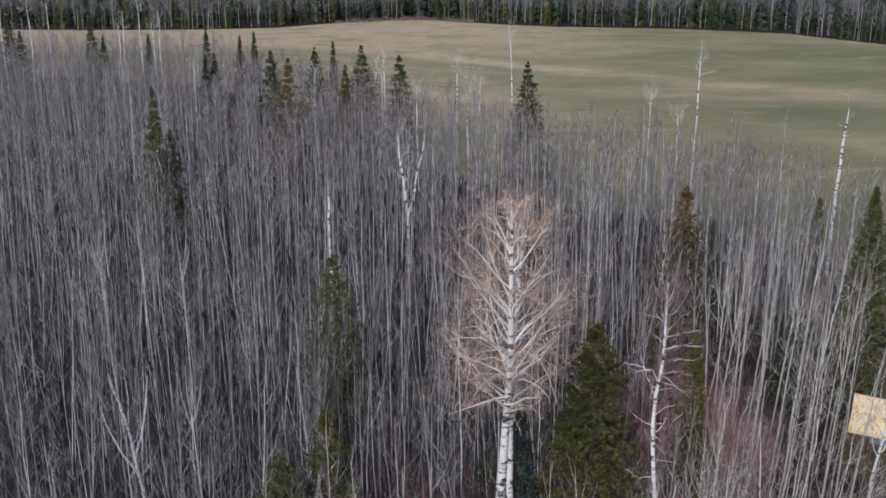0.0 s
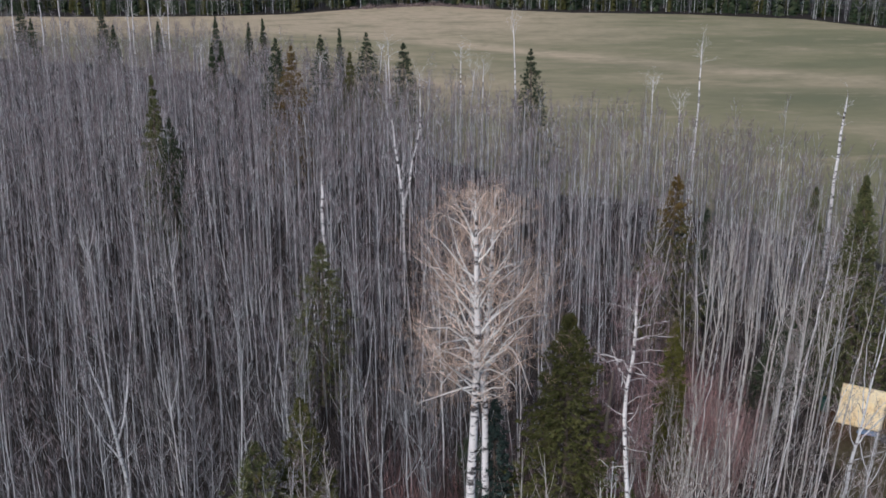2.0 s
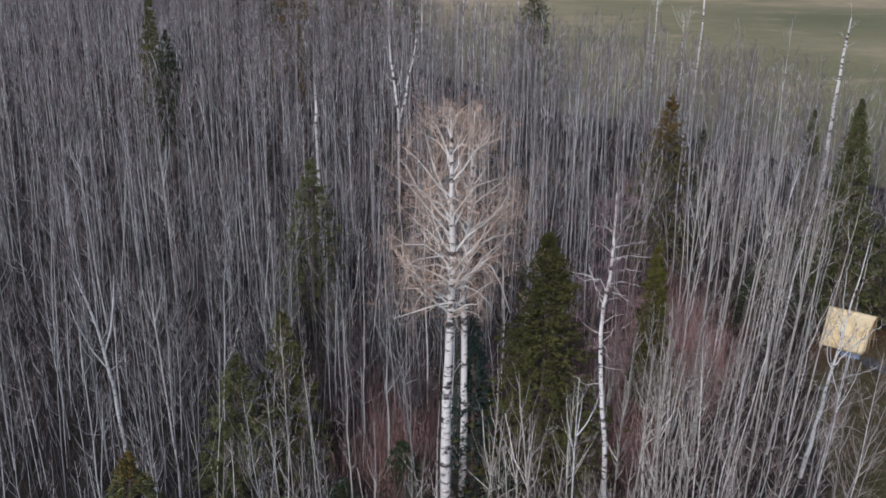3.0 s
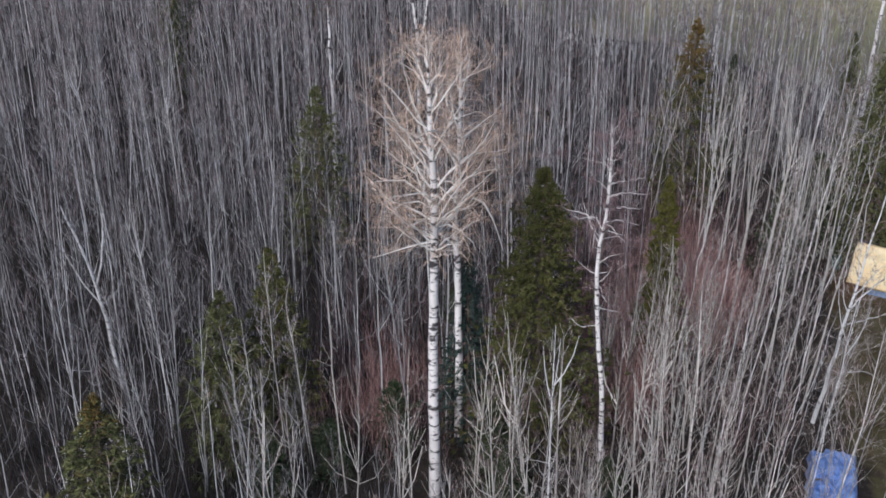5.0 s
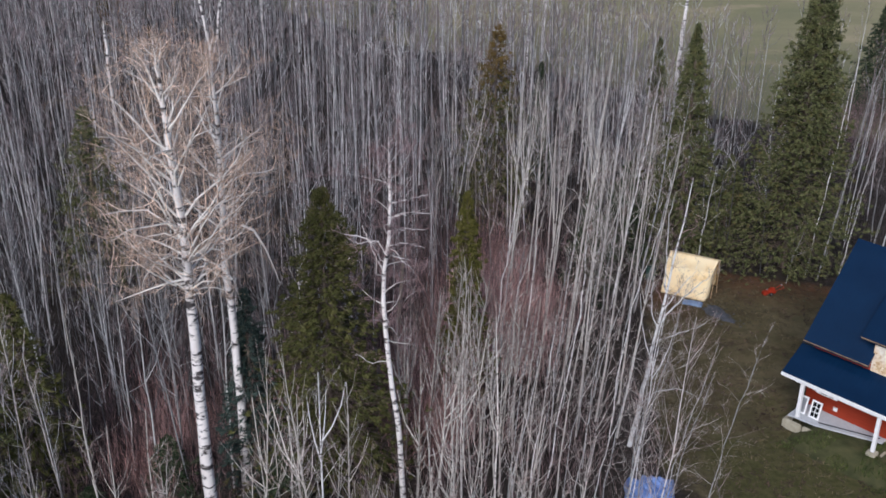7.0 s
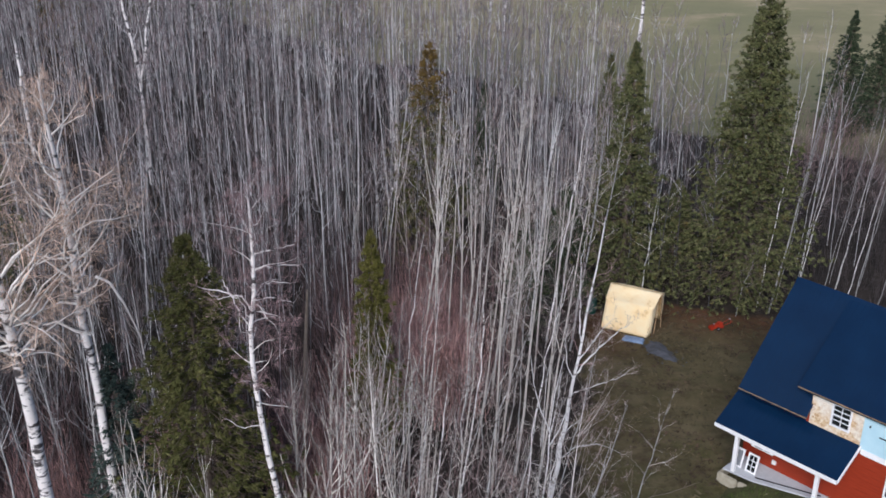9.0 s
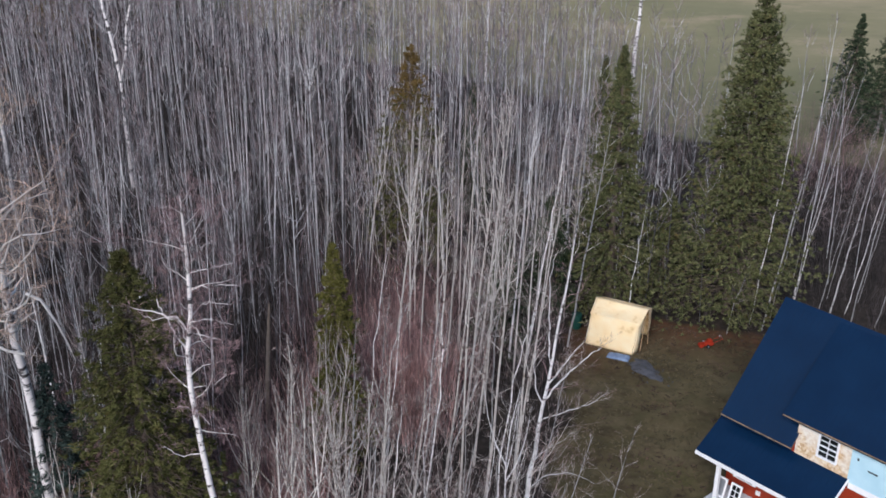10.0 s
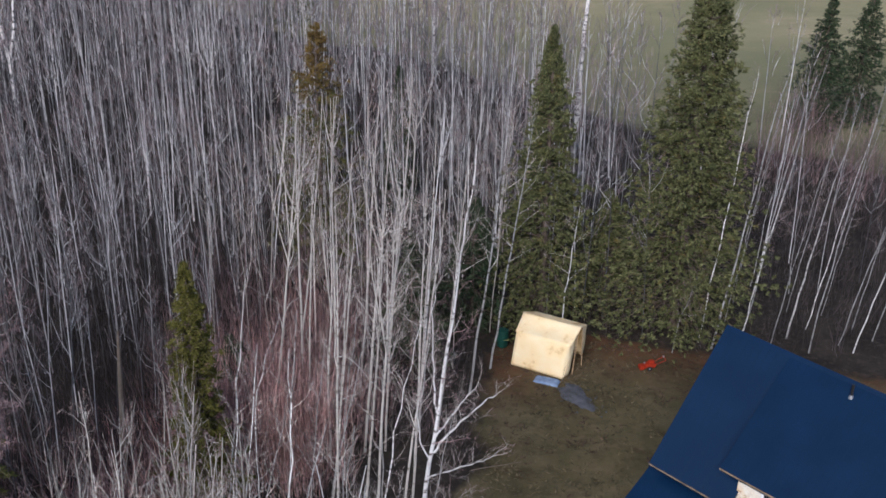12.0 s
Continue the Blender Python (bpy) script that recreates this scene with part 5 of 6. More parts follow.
for j, (x, y, spine, r) in enumerate(((25.3, 67.5, [(0, 0, 0), (0.6, 0, 5.3), (1.0, 0, 8.8), (1.56, 0, 14.2)], 0.050), (24.1, 65.1, [(0, 0, 0), (0.3, 0, 3.4), (0.7, 0, 6.8), (0.99, 0, 10.9), (1.17, 0, 15.2)], 0.056),
                                      (22.7, 65.5, [(0, 0, 0), (0.5, 0, 4.8), (0.9, 0, 8.3), (1.25, 0, 11.0), (1.65, 0, 15.2)], 0.052), (29.1, 70.0, [(0, 0, 0), (0.25, 0, 4.0), (0.6, 0, 8.0)], 0.034))):
    birch(x, y, spine, r, 18 if j < 3 else 6, 0.42, 1.9, "slim white birch standing beside the canvas tent" if j < 3 else "thin white birch in front of a spruce", [(0, 0.8), (0.5, 1.0), (1, 0.3)], (6, 4), M_SAPLING_LIT, "birch", (0.6, 1.5), 0.75, 65 + j, "birches by the clearing")
snag = thing("dead_snag", "short leaning bleached grey snag among mauve brush", "tree", "", pose(9.3, 57.7, 0))
part("stem", Pile().add(*tubes([np.array([(0, 0, 0), (0.1, 0, 3.0), (0.3, 0, 5.8), (0.45, 0, 7.9)])], [[0.13, 0.12, 0.10, 0.05]], 8)).mesh("stem", [M_DEADWOOD]), None, snag)

# slim white stems by the yard and behind the house
for j, (x, y, h, lx, r) in enumerate(((36.7, 70.2, 15.0, 1.2, 0.040), (37.2, 69.4, 17.5, 2.3, 0.062), (39.4, 71.1, 15.5, 2.2, 0.030), (41.6, 70.5, 11.6, 1.6, 0.055), (42.3, 69.0, 16.0, 1.6, 0.036),
                                      (44.2, 69.8, 12.5, 2.6, 0.034), (44.7, 69.0, 12.5, 2.4, 0.036), (43.4, 75.6, 8.5, -0.3, 0.030), (38.2, 71.0, 12.5, 1.4, 0.024), (40.6, 70.0, 13.0, 1.9, 0.024), (43.0, 71.5, 12.0, 1.8, 0.022),
                                      (45.6, 71.5, 12.5, 2.0, 0.026), (39.8, 74.5, 13.0, 1.3, 0.022), (41.4, 76.5, 13.5, 1.3, 0.024), (35.0, 69.0, 4.6, 1.0, 0.018), (38.8, 69.8, 11.0, 1.5, 0.020), (40.0, 72.5, 14.0, 1.7, 0.020), (42.6, 73.5, 12.5, 1.4, 0.020), (46.2, 70.2, 11.5, 2.1, 0.024), (44.4, 73.0, 13.0, 1.6, 0.018), (37.9, 73.5, 13.5, 1.0, 0.018))):
    birch(x, y, [(0, 0, 0), (lx * 0.3 + rng.normal(0, 0.05), 0.1, h * 0.35), (lx * 0.65 + rng.normal(0, 0.07), 0.25, h * 0.7), (lx, 0.4, h)], r * 0.85, 18, 0.40, 1.3, "slim white-barked birch leaning over the clearing",
          [(0, 1.0), (0.5, 0.8), (1, 0.3)], (5, 4), M_TWIG, "birch", (0.8, 1.6), 0.8, 80 + j, "birches by the clearing")

edge_rng = np.random.default_rng(91)
for j in range(30):
    x, y = 13.6 + (j % 6) * 1.45 + edge_rng.uniform(0, 1.0), 40.5 + (j // 6) * 3.2 + edge_rng.uniform(0, 2.4)
    h, lx = edge_rng.uniform(9.0, 13.5), edge_rng.uniform(0.6, 1.8)
    if math.hypot(x - 21.3, y - 51.0) < 1.2 or x > 21.9:
        continue
    birch(x, y, [(0, 0, 0), (lx * 0.12 + edge_rng.normal(0, 0.1), 0, h * 0.3), (lx * 0.45 + edge_rng.normal(0, 0.15), edge_rng.normal(0, 0.2), h * 0.65), (lx, edge_rng.normal(0, 0.4), h)],
          edge_rng.uniform(0.014, 0.030), 17, 0.30, 1.7, "slender white-barked birch at the clearing's edge", [(0, 0.9), (0.4, 1.0), (0.8, 0.55), (1, 0.25)], (5, 3), M_ASPEN_LIT, "birch", (0.7, 1.7), 0.65, 200 + j,
          "birches by the clearing")


# ---------------------------------------------------------------- undergrowth
def bush_arrays(rng, h, n, spread, thick=1.0):
    base = np.column_stack([rng.normal(0, spread * 0.25, (n, 2)), np.zeros(n)])
    tip = base + np.column_stack([rng.normal(0, spread * 0.55, (n, 2)), h * rng.uniform(0.5, 1.1, n)])
    mid = (base + tip) / 2 + rng.normal(0, 0.08, base.shape)
    v0, t0 = slivers(base, mid + (tip - mid) * 0.3, 0.010 * thick, rng)
    who = rng.integers(0, n, n * 3)
    s = rng.uniform(0.3, 1, n * 3)[:, None]
    b2 = base[who] + (tip - base)[who] * s
    v1, t1 = slivers(b2, b2 + rng.normal(0, 0.26, b2.shape) + [0, 0, 0.45], 0.006 * thick, rng)
    v2, t2 = slivers(mid, tip, 0.008 * thick, rng)
    v = np.concatenate([v0, v1, v2])
    t = np.concatenate([t0, t1 + len(v0), t2 + len(v0) + len(v1)])
    return v, np.zeros((0, 4), int), t, np.zeros(0, int), np.zeros(len(t), int)


bushes = [bush_arrays(rng, rng.uniform(1.6, 3.8), 13, 1.0) for _ in range(10)]
spots = np.concatenate([forest_places(-60, 50, 28, 125, 1.6), forest_places(-24, 24, 34, 76, 1.35)])
spots = spots[(spots[:, 0] > -14 - 0.46 * spots[:, 1])]
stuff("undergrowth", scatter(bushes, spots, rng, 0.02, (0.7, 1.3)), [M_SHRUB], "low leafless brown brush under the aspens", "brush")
low_bushes = [bush_arrays(rng, rng.uniform(1.1, 2.2), 16, 0.9, 1.3) for _ in range(6)]
feet = np.concatenate([mid_places, sunny_places, thing_places])
feet = feet[(feet[:, 1] < 82) & (feet[:, 0] > -32)]
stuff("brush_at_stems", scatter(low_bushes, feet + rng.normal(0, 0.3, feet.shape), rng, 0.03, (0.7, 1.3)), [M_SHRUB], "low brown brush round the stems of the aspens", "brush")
tall_bushes = [bush_arrays(rng, rng.uniform(3.6, 6.8), 20, 1.5, 1.5) for _ in range(8)]
spots = np.concatenate([forest_places(-6, 21, 44, 74, 1.2), np.column_stack([rng.uniform(45, 58, 50), rng.uniform(88, 102, 50)])])
spots = spots[~inside(YARD, spots) & (distance_to(YARD, spots, True) > 0.8) & ~((spots[:, 0] < 8.5) & (spots[:, 1] > 60))]
stuff("brushwood", scatter(tall_bushes, spots, rng, 0.03, (0.55, 1.15)), [M_BRUSH], "tall mauve-brown leafless brush between the aspens", "brush")
spots = np.column_stack([rng.uniform(36.5, 60, 420), rng.uniform(68.6, 97, 420)])
spots = spots[~inside(YARD, spots) & ~inside(FIELD, spots)]
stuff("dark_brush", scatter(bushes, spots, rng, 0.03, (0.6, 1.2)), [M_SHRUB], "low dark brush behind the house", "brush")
for x, y, r, k in ((15.2, 60.0, 2.8, 110), (14.0, 63.5, 2.4, 44), (17.2, 62.8, 2.2, 34), (3.6, 52.5, 2.6, 20), (-1.2, 50.5, 3.0, 24), (-2.0, 47.5, 2.2, 12), (11.0, 50.5, 2.6, 36), (9.0, 54.0, 2.8, 40), (11.2, 58.5, 2.6, 36), (16.5, 69.0, 2.4, 30)):
    g = np.random.default_rng(int(x * 10 + 300))
    shrub = [bush_arrays(g, g.uniform(3.0, 4.6) * (1.25 if k > 100 else 1.0), 24, 1.1, 1.5 if k > 100 else 1.1) for _ in range(4)]
    pts = np.column_stack([g.normal(x, r * 0.5, k), g.normal(y, r * 0.5, k)])
    ob = thing("shrub_thicket", "thicket of leafless reddish-brown shrubs", "shrub", "red shrub thickets", pose(x, y, 0))
    clump = np.argsort(np.arctan2(pts[:, 1] - y, pts[:, 0] - x))
    for chunk in np.array_split(clump, max(3, k // 8)):
        v, q, t, qm, tm = scatter(shrub, pts[chunk] - [x, y], g, 0.02, (0.7, 1.15))
        part("bush", mesh_from("bush", v, q, t, [M_RED_SHRUB], qm, tm), None, ob)

# ---------------------------------------------------------------- far woods beyond the field
fp = np.column_stack([rng.uniform(-330, 330, 2600), 0 * np.arange(2600)])
edge_y = np.interp(fp[:, 0], [-330, -230, -185, -152, -104, -80, -51, -26, 8, 29, 71, 110, 130, 165, 330], [380, 384, 396, 396, 404, 412, 442, 456, 422, 411, 408, 396, 356, 334, 250])
fp[:, 1] = edge_y + 2 + rng.exponential(28, 2600)
wood_a, wood_s = fp[:1750], fp[1750:] + [0, 7]
slash = [bush_arrays(rng, rng.uniform(1.6, 3.2), 26, 2.4, 6.0) for _ in range(5)]
sp = np.column_stack([rng.uniform(-62, -4, 150), 0 * np.arange(150)])
sp[:, 1] = np.interp(sp[:, 0], [-62, -40, -26, -4], [428, 441, 449, 428]) + rng.normal(0, 2.0, 150)
v, q, t, qm, tm = scatter(slash, sp - [-28, 446], rng, 0.05, (0.3, 0.75), land_height(sp[:, 0], sp[:, 1]))
pile = thing("brush_pile", "long low pile of mauve-brown slash along the field", "brush", "", pose(-28, 446, 0))
for k in range(5):
    pick = np.array_split(np.arange(len(t)), 5)[k]
    used, inv = np.unique(t[pick], return_inverse=True)
    part("mound", mesh_from("mound", v[used], None, inv.reshape(-1, 3), [M_SLASH]), None, pile)
deep = np.column_stack([rng.uniform(-620, 620, 5200), rng.uniform(0, 1, 5200) ** 1.6 * 1000 + 460])
far_aspen = [whole(*aspen_parts(rng, rng.uniform(12, 16), rng.uniform(0.03, 0.085), 3, 16, 150, 0, False, 4, 0.28, 1.2, 0.05)) for _ in range(8)]
stuff("far_aspen_wood", scatter(far_aspen, wood_a, rng, 0.02, (0.75, 1.2), land_height(wood_a[:, 0], wood_a[:, 1])), [M_ASPEN_FAR, M_WOOD_TWIG],
      "pale-stemmed leafless aspens along the far side of the field", "trees")


def low_spruce(rng, h, r, levels, per):
    """A distant spruce: a stem and whorls of flat drooping boughs."""
    f = np.repeat((np.arange(levels) + 0.3) / levels, per)
    n = len(f)
    f = np.clip(f + rng.normal(0, 0.3 / levels, n), 0, 0.99)
    az = rng.uniform(0, 2 * np.pi, n)
    ln = r * (1 - f) ** 0.8 * rng.uniform(0.7, 1.2, n) + 0.15
    root = np.column_stack([np.zeros((n, 2)), f * h + 0.3])
    tip = np.column_stack([np.cos(az) * ln, np.sin(az) * ln, f * h - 0.3 * ln])
    side = np.column_stack([-np.sin(az), np.cos(az), np.zeros(n)]) * (0.32 * ln + 0.10)[:, None]
    body = root * 0.4 + tip * 0.6
    v = np.stack([root + [0, 0, 0.35], body + side, tip, body - side], 1).reshape(-1, 3)
    i = np.arange(n)[:, None] * 4
    t = np.concatenate([i + [0, 1, 2], i + [0, 2, 3]])
    return v, np.zeros((0, 4), int), t, np.zeros(0, int), np.zeros(len(t), int)


far_spruce = [low_spruce(rng, rng.uniform(11, 19), rng.uniform(2.0, 3.2), 20, 8) for _ in range(8)]
olive = wood_s[::3]
stuff("olive_spruce_wood", scatter(far_spruce, olive, rng, 0.01, (0.35, 0.95), land_height(olive[:, 0], olive[:, 1])), [M_SPRUCE_OLIVE], "low olive-green spruces along the far side of the field", "trees")
wood_s = np.delete(wood_s, np.s_[::3], 0)
stuff("far_spruce_wood", scatter(far_spruce, wood_s, rng, 0.01, (0.6, 1.2), land_height(wood_s[:, 0], wood_s[:, 1])), [M_SPRUCE_DARK],
      "dark spruces mixed into the wood beyond the field", "trees")
deep_spruce = [low_spruce(rng, rng.uniform(13, 20), rng.uniform(2.4, 3.6), 7, 5) for _ in range(5)]
ds, da = deep[:3300], deep[3300:]
# Hill spruces take the blue needles as haze put into their colour.
stuff("hill_spruce_wood", scatter(deep_spruce, ds, rng, 0.01, (0.7, 1.2), land_height(ds[:, 0], ds[:, 1])), [M_SPRUCE_BLUE_HAZE], "spruce forest covering the low hills, distance haze put into the needle colour", "trees")
deep_aspen = [whole(*aspen_parts(rng, rng.uniform(12, 16), 0.14, 3, 10, 60, 0, False, 3, 0.3, 1.4, 0.12)) for _ in range(4)]
stuff("hill_aspen_wood", scatter(deep_aspen, da, rng, 0.01, (0.8, 1.2), land_height(da[:, 0], da[:, 1])), [M_ASPEN_FAR, M_WOOD_TWIG], "bare aspen forest covering the low hills", "trees")


# ---------------------------------------------------------------- house
HOUSE = pose(30.122, 53.632, 0, 0, 0, math.degrees(-0.853))
house = thing("house", "red-sided house under construction with a navy metal roof", "house", "", HOUSE)
L_END = 11.6
EAVE_Z, RIDGE_V, RIDGE_Z = 4.60, 4.127, 8.986
DORM_U, DORM_V, DORM_Z = 2.76, 0.25, 5.84
WALL_V, BACK_V = 0.5, 7.75


def slab(a, b, thick, u0, u1):
    """A sloping roof sheet from (v, z) a up to b."""
    return prism([a, b, (b[0], b[1] - thick), (a[0], a[1] - thick)], u0, u1)


def roof_ribs(a, b, u0, u1, step, parent):
    d = Vector((b[0] - a[0], b[1] - a[1])).normalized()
    nrm = Vector((-d.y, d.x)) if d.x > 0 else Vector((d.y, -d.x))
    u = u0 + step / 2
    me = None
    while u < u1 - 0.05:
        if me is None:
            bm = prism([(a[0] + nrm.x * 0.001, a[1] + nrm.y * 0.001), (b[0] + nrm.x * 0.001, b[1] + nrm.y * 0.001),
                        (b[0] + nrm.x * 0.007, b[1] + nrm.y * 0.007), (a[0] + nrm.x * 0.007, a[1] + nrm.y * 0.007)], -0.012, 0.012)
            first = part("rib", bm, M_ROOF, parent)
            me = first.data
            first.location.x = u
        else:
            ob = new("rib", me)
            ob.parent, ob.location.x = parent, u
        u += step


def window(parent, u0, u1, z0, z1, v, cols):
    """A white sash window facing -v."""
    w = part("window", join(box((u0 - 0.08, v - 0.05, z0 - 0.08), (u0, v + 0.08, z1 + 0.08), 0.006), box((u1, v - 0.05, z0 - 0.08), (u1 + 0.08, v + 0.08, z1 + 0.08), 0.006),
                            box((u0, v - 0.05, z1), (u1, v + 0.08, z1 + 0.08), 0.006), box((u0, v - 0.06, z0 - 0.08), (u1, v + 0.08, z0), 0.006)), M_WHITE, parent, "white-framed sash window")
    zm = (z0 + z1) / 2
    part("pane", box((u0, v + 0.02, z0), (u1, v + 0.03, z1)), M_GLASS, w, "dark reflecting glass")
    part("rail", box((u0, v - 0.02, zm - 0.03), (u1, v + 0.04, zm + 0.03)), M_WHITE, w)
    for i in range(1, cols):
        u = u0 + (u1 - u0) * i / cols
        part("muntin", box((u - 0.015, v - 0.01, z0), (u + 0.015, v + 0.018, z1)), M_WHITE, w)
    for lo, hi in ((z0, zm), (zm, z1)):
        part("muntin", box((u0, v - 0.008, (lo + hi) / 2 - 0.015), (u1, v + 0.016, (lo + hi) / 2 + 0.015)), M_WHITE, w)
    return w


part("foundation", box((0.45, WALL_V + 0.08, 0), (L_END - 0.45, BACK_V - 0.08, 0.78)), M_CONCRETE, house, "grey concrete foundation")
# front wall below the dormer, with a gap for the door under the porch
part("front_wall", box((0.4, WALL_V, 0.78), (L_END - 0.4, WALL_V + 0.16, 3.70)), M_RED, house, "dark red painted siding")
part("front_wall_top", box((0.4, WALL_V + 0.003, 3.70), (3.42, WALL_V + 0.16, 4.9)), M_RED, house)
for i in range(9):
    z = 0.92 + i * 0.31
    part("siding_lap", box((5.96, WALL_V - 0.014, z), (L_END - 0.4, WALL_V, z + 0.02)), M_RED, house)
part("back_wall", box((0.4, BACK_V - 0.16, 0.78), (L_END - 0.4, BACK_V, 4.7)), M_RED, house)
gable = [(WALL_V + 0.16, 0.78), (BACK_V - 0.16, 0.78), (BACK_V - 0.16, 5.0), (RIDGE_V, RIDGE_Z - 0.2), (WALL_V + 0.16, 5.0)]
part("gable_wall", prism(gable, 0.4, 0.56), M_RED, house)
part("gable_wall", prism(gable, L_END - 0.56, L_END - 0.4), M_RED, house)

main_roof = part("main_roof", slab((0, EAVE_Z), (RIDGE_V, RIDGE_Z), 0.14, 0, 3.49), M_ROOF, house, "steep navy-blue metal roof")
roof_ribs((0, EAVE_Z), (RIDGE_V, RIDGE_Z), 0, 2.7, 0.3, main_roof)
back_roof = part("back_roof", slab((2 * RIDGE_V, EAVE_Z), (RIDGE_V, RIDGE_Z), 0.14, 0, L_END), M_ROOF, house)
part("fascia", box((0.0, -0.03, EAVE_Z - 0.06), (3.49, -0.003, EAVE_Z - 0.012)), M_FASCIA, house, "weathered unpainted fascia board")
part("ridge_cap", prism([(RIDGE_V - 0.16, RIDGE_Z - 0.13), (RIDGE_V, RIDGE_Z + 0.04), (RIDGE_V + 0.16, RIDGE_Z - 0.13), (RIDGE_V, RIDGE_Z + 0.015)], 0, L_END), M_ROOF, house)

dormer = part("dormer_roof", slab((DORM_V, DORM_Z), (RIDGE_V, RIDGE_Z + 0.01), 0.13, DORM_U, L_END), M_ROOF, house, "navy-blue metal shed dormer roof")
roof_ribs((DORM_V, DORM_Z), (RIDGE_V, RIDGE_Z + 0.01), DORM_U, L_END, 0.3, dormer)
part("dormer_fascia", box((DORM_U, DORM_V - 0.03, DORM_Z - 0.065), (L_END, DORM_V - 0.003, DORM_Z - 0.012)), M_FASCIA, house, "weathered unpainted fascia board")
slope_main = (RIDGE_Z - EAVE_Z) / RIDGE_V
slope_dorm = (RIDGE_Z - DORM_Z) / (RIDGE_V - DORM_V)
part("dormer_cheek", prism([(WALL_V, EAVE_Z + slope_main * WALL_V - 0.2), (RIDGE_V - 0.25, RIDGE_Z - 0.25 * slope_main - 0.2), (RIDGE_V - 0.25, RIDGE_Z - 0.25 * slope_dorm - 0.15),
                            (WALL_V, DORM_Z + slope_dorm * (WALL_V - DORM_V) - 0.14)], 3.42, 3.52), M_OSB, house, "bare strand-board dormer cheek")
# dormer front: strand board round the window, then house wrap
W0, W1, WZ0, WZ1 = 4.46, 5.24, 4.55, 5.56
TOP = DORM_Z + slope_dorm * (WALL_V - DORM_V) - 0.145
for lo, hi in (((3.42, 3.98), (W0, TOP)), ((W1, 3.98), (5.86, TOP)), ((W0, 3.98), (W1, WZ0)), ((W0, WZ1), (W1, TOP))):
    part("sheathing_panel", box((lo[0], WALL_V - 0.02, lo[1]), (hi[0], WALL_V + 0.1, hi[1])), M_OSB, house, "bare strand-board sheathing")
window(house, W0, W1, WZ0, WZ1, WALL_V - 0.03, 2)
part("house_wrap", box((5.86, WALL_V - 0.024, 3.98), (L_END - 0.4, WALL_V + 0.1, TOP)), M_WRAP, house, "pale blue house wrap")
part("wrap_print", box((6.62, WALL_V - 0.030, 4.86), (7.05, WALL_V - 0.026, 4.93)), M_BLACK, house, "dark printed bar")
part("wrap_print", box((6.12, WALL_V - 0.030, 5.15), (6.20, WALL_V - 0.026, 5.28)), M_BLACK, house, "dark printed bar")
part("band_board", box((5.95, WALL_V - 0.035, 3.70), (L_END - 0.4, WALL_V + 0.1, 3.975)), M_WHITE, house, "white band board")
window(house, 7.35, 8.2, 2.2, 3.25, WALL_V - 0.03, 2)

# porch
PL, PR, PV, PZ, PWZ = -0.252, 5.906, -1.267, 3.116, 4.118
porch = part("porch_roof", slab((PV, PZ), (WALL_V, PWZ), 0.10, PL, PR), M_ROOF, house, "low navy-blue metal porch roof")
roof_ribs((PV, PZ), (WALL_V, PWZ), PL, PR, 0.3, porch)
part("porch_fascia", box((PL, PV - 0.035, PZ - 0.20), (PR, PV - 0.004, PZ - 0.012), 0.005), M_WHITE, house, "white porch fascia")
part("porch_edge_trim", slab((PV, PZ + 0.012), (WALL_V - 0.03, PWZ + 0.012), 0.17, PR + 0.003, PR + 0.05), M_WHITE, house, "white edge trim")
part("porch_beam", box((0.5, PV + 0.16, PZ - 0.36), (5.6, PV + 0.32, PZ - 0.14)), M_WHITE, house)
part("hanging_board", box((1.70, PV + 0.07, PZ - 0.38), (2.80, PV + 0.13, PZ - 0.17)), M_WHITE, house)
for u0, u1, z in ((1.80, 2.12, 0.27), (2.18, 2.42, 0.27), (2.48, 2.70, 0.27), (1.86, 2.30, 0.35), (2.36, 2.62, 0.35)):
    part("printed_bar", box((u0, PV + 0.064, PZ - z + 0.015), (u1, PV + 0.0685, PZ - z + 0.052)), M_BLACK, house, "dark printed bar")
for u in (0.88, 4.94):
    part("porch_post", box((u - 0.09, PV + 0.15, 0.80), (u + 0.09, PV + 0.33, PZ - 0.02), 0.01), M_WHITE, house, "white square porch post")
def deck_front(u):
    """The slanting front edge of the porch floor."""
    return float(np.interp(u, [0.4, 1.9, 4.9], [-1.15, -1.0, 0.05]))


for i in range(30):
    u = 0.42 + i * 0.150
    bm = bmesh.new()
    lo = [bm.verts.new((x, y, 0.70)) for x, y in ((u, deck_front(u)), (u + 0.143, deck_front(u + 0.143)), (u + 0.143, WALL_V - 0.004), (u, WALL_V - 0.004))]
    hi = [bm.verts.new((v.co.x, v.co.y, 0.78)) for v in lo]
    bm.faces.new(lo[::-1])
    bm.faces.new(hi)
    for k in range(4):
        bm.faces.new((lo[k], lo[(k + 1) % 4], hi[(k + 1) % 4], hi[k]))
    part("deck_board", bm, M_DECK, house)
part("outlet_box", box((2.0, WALL_V - 0.07, 1.08), (2.22, WALL_V - 0.002, 1.30), 0.01), M_WHITE, house)
part("rail", rod((1.9, -0.75, 0.82), (4.7, 0.25, 0.82), 0.03), M_BLACK, house, "dark pipe lying across the deck")

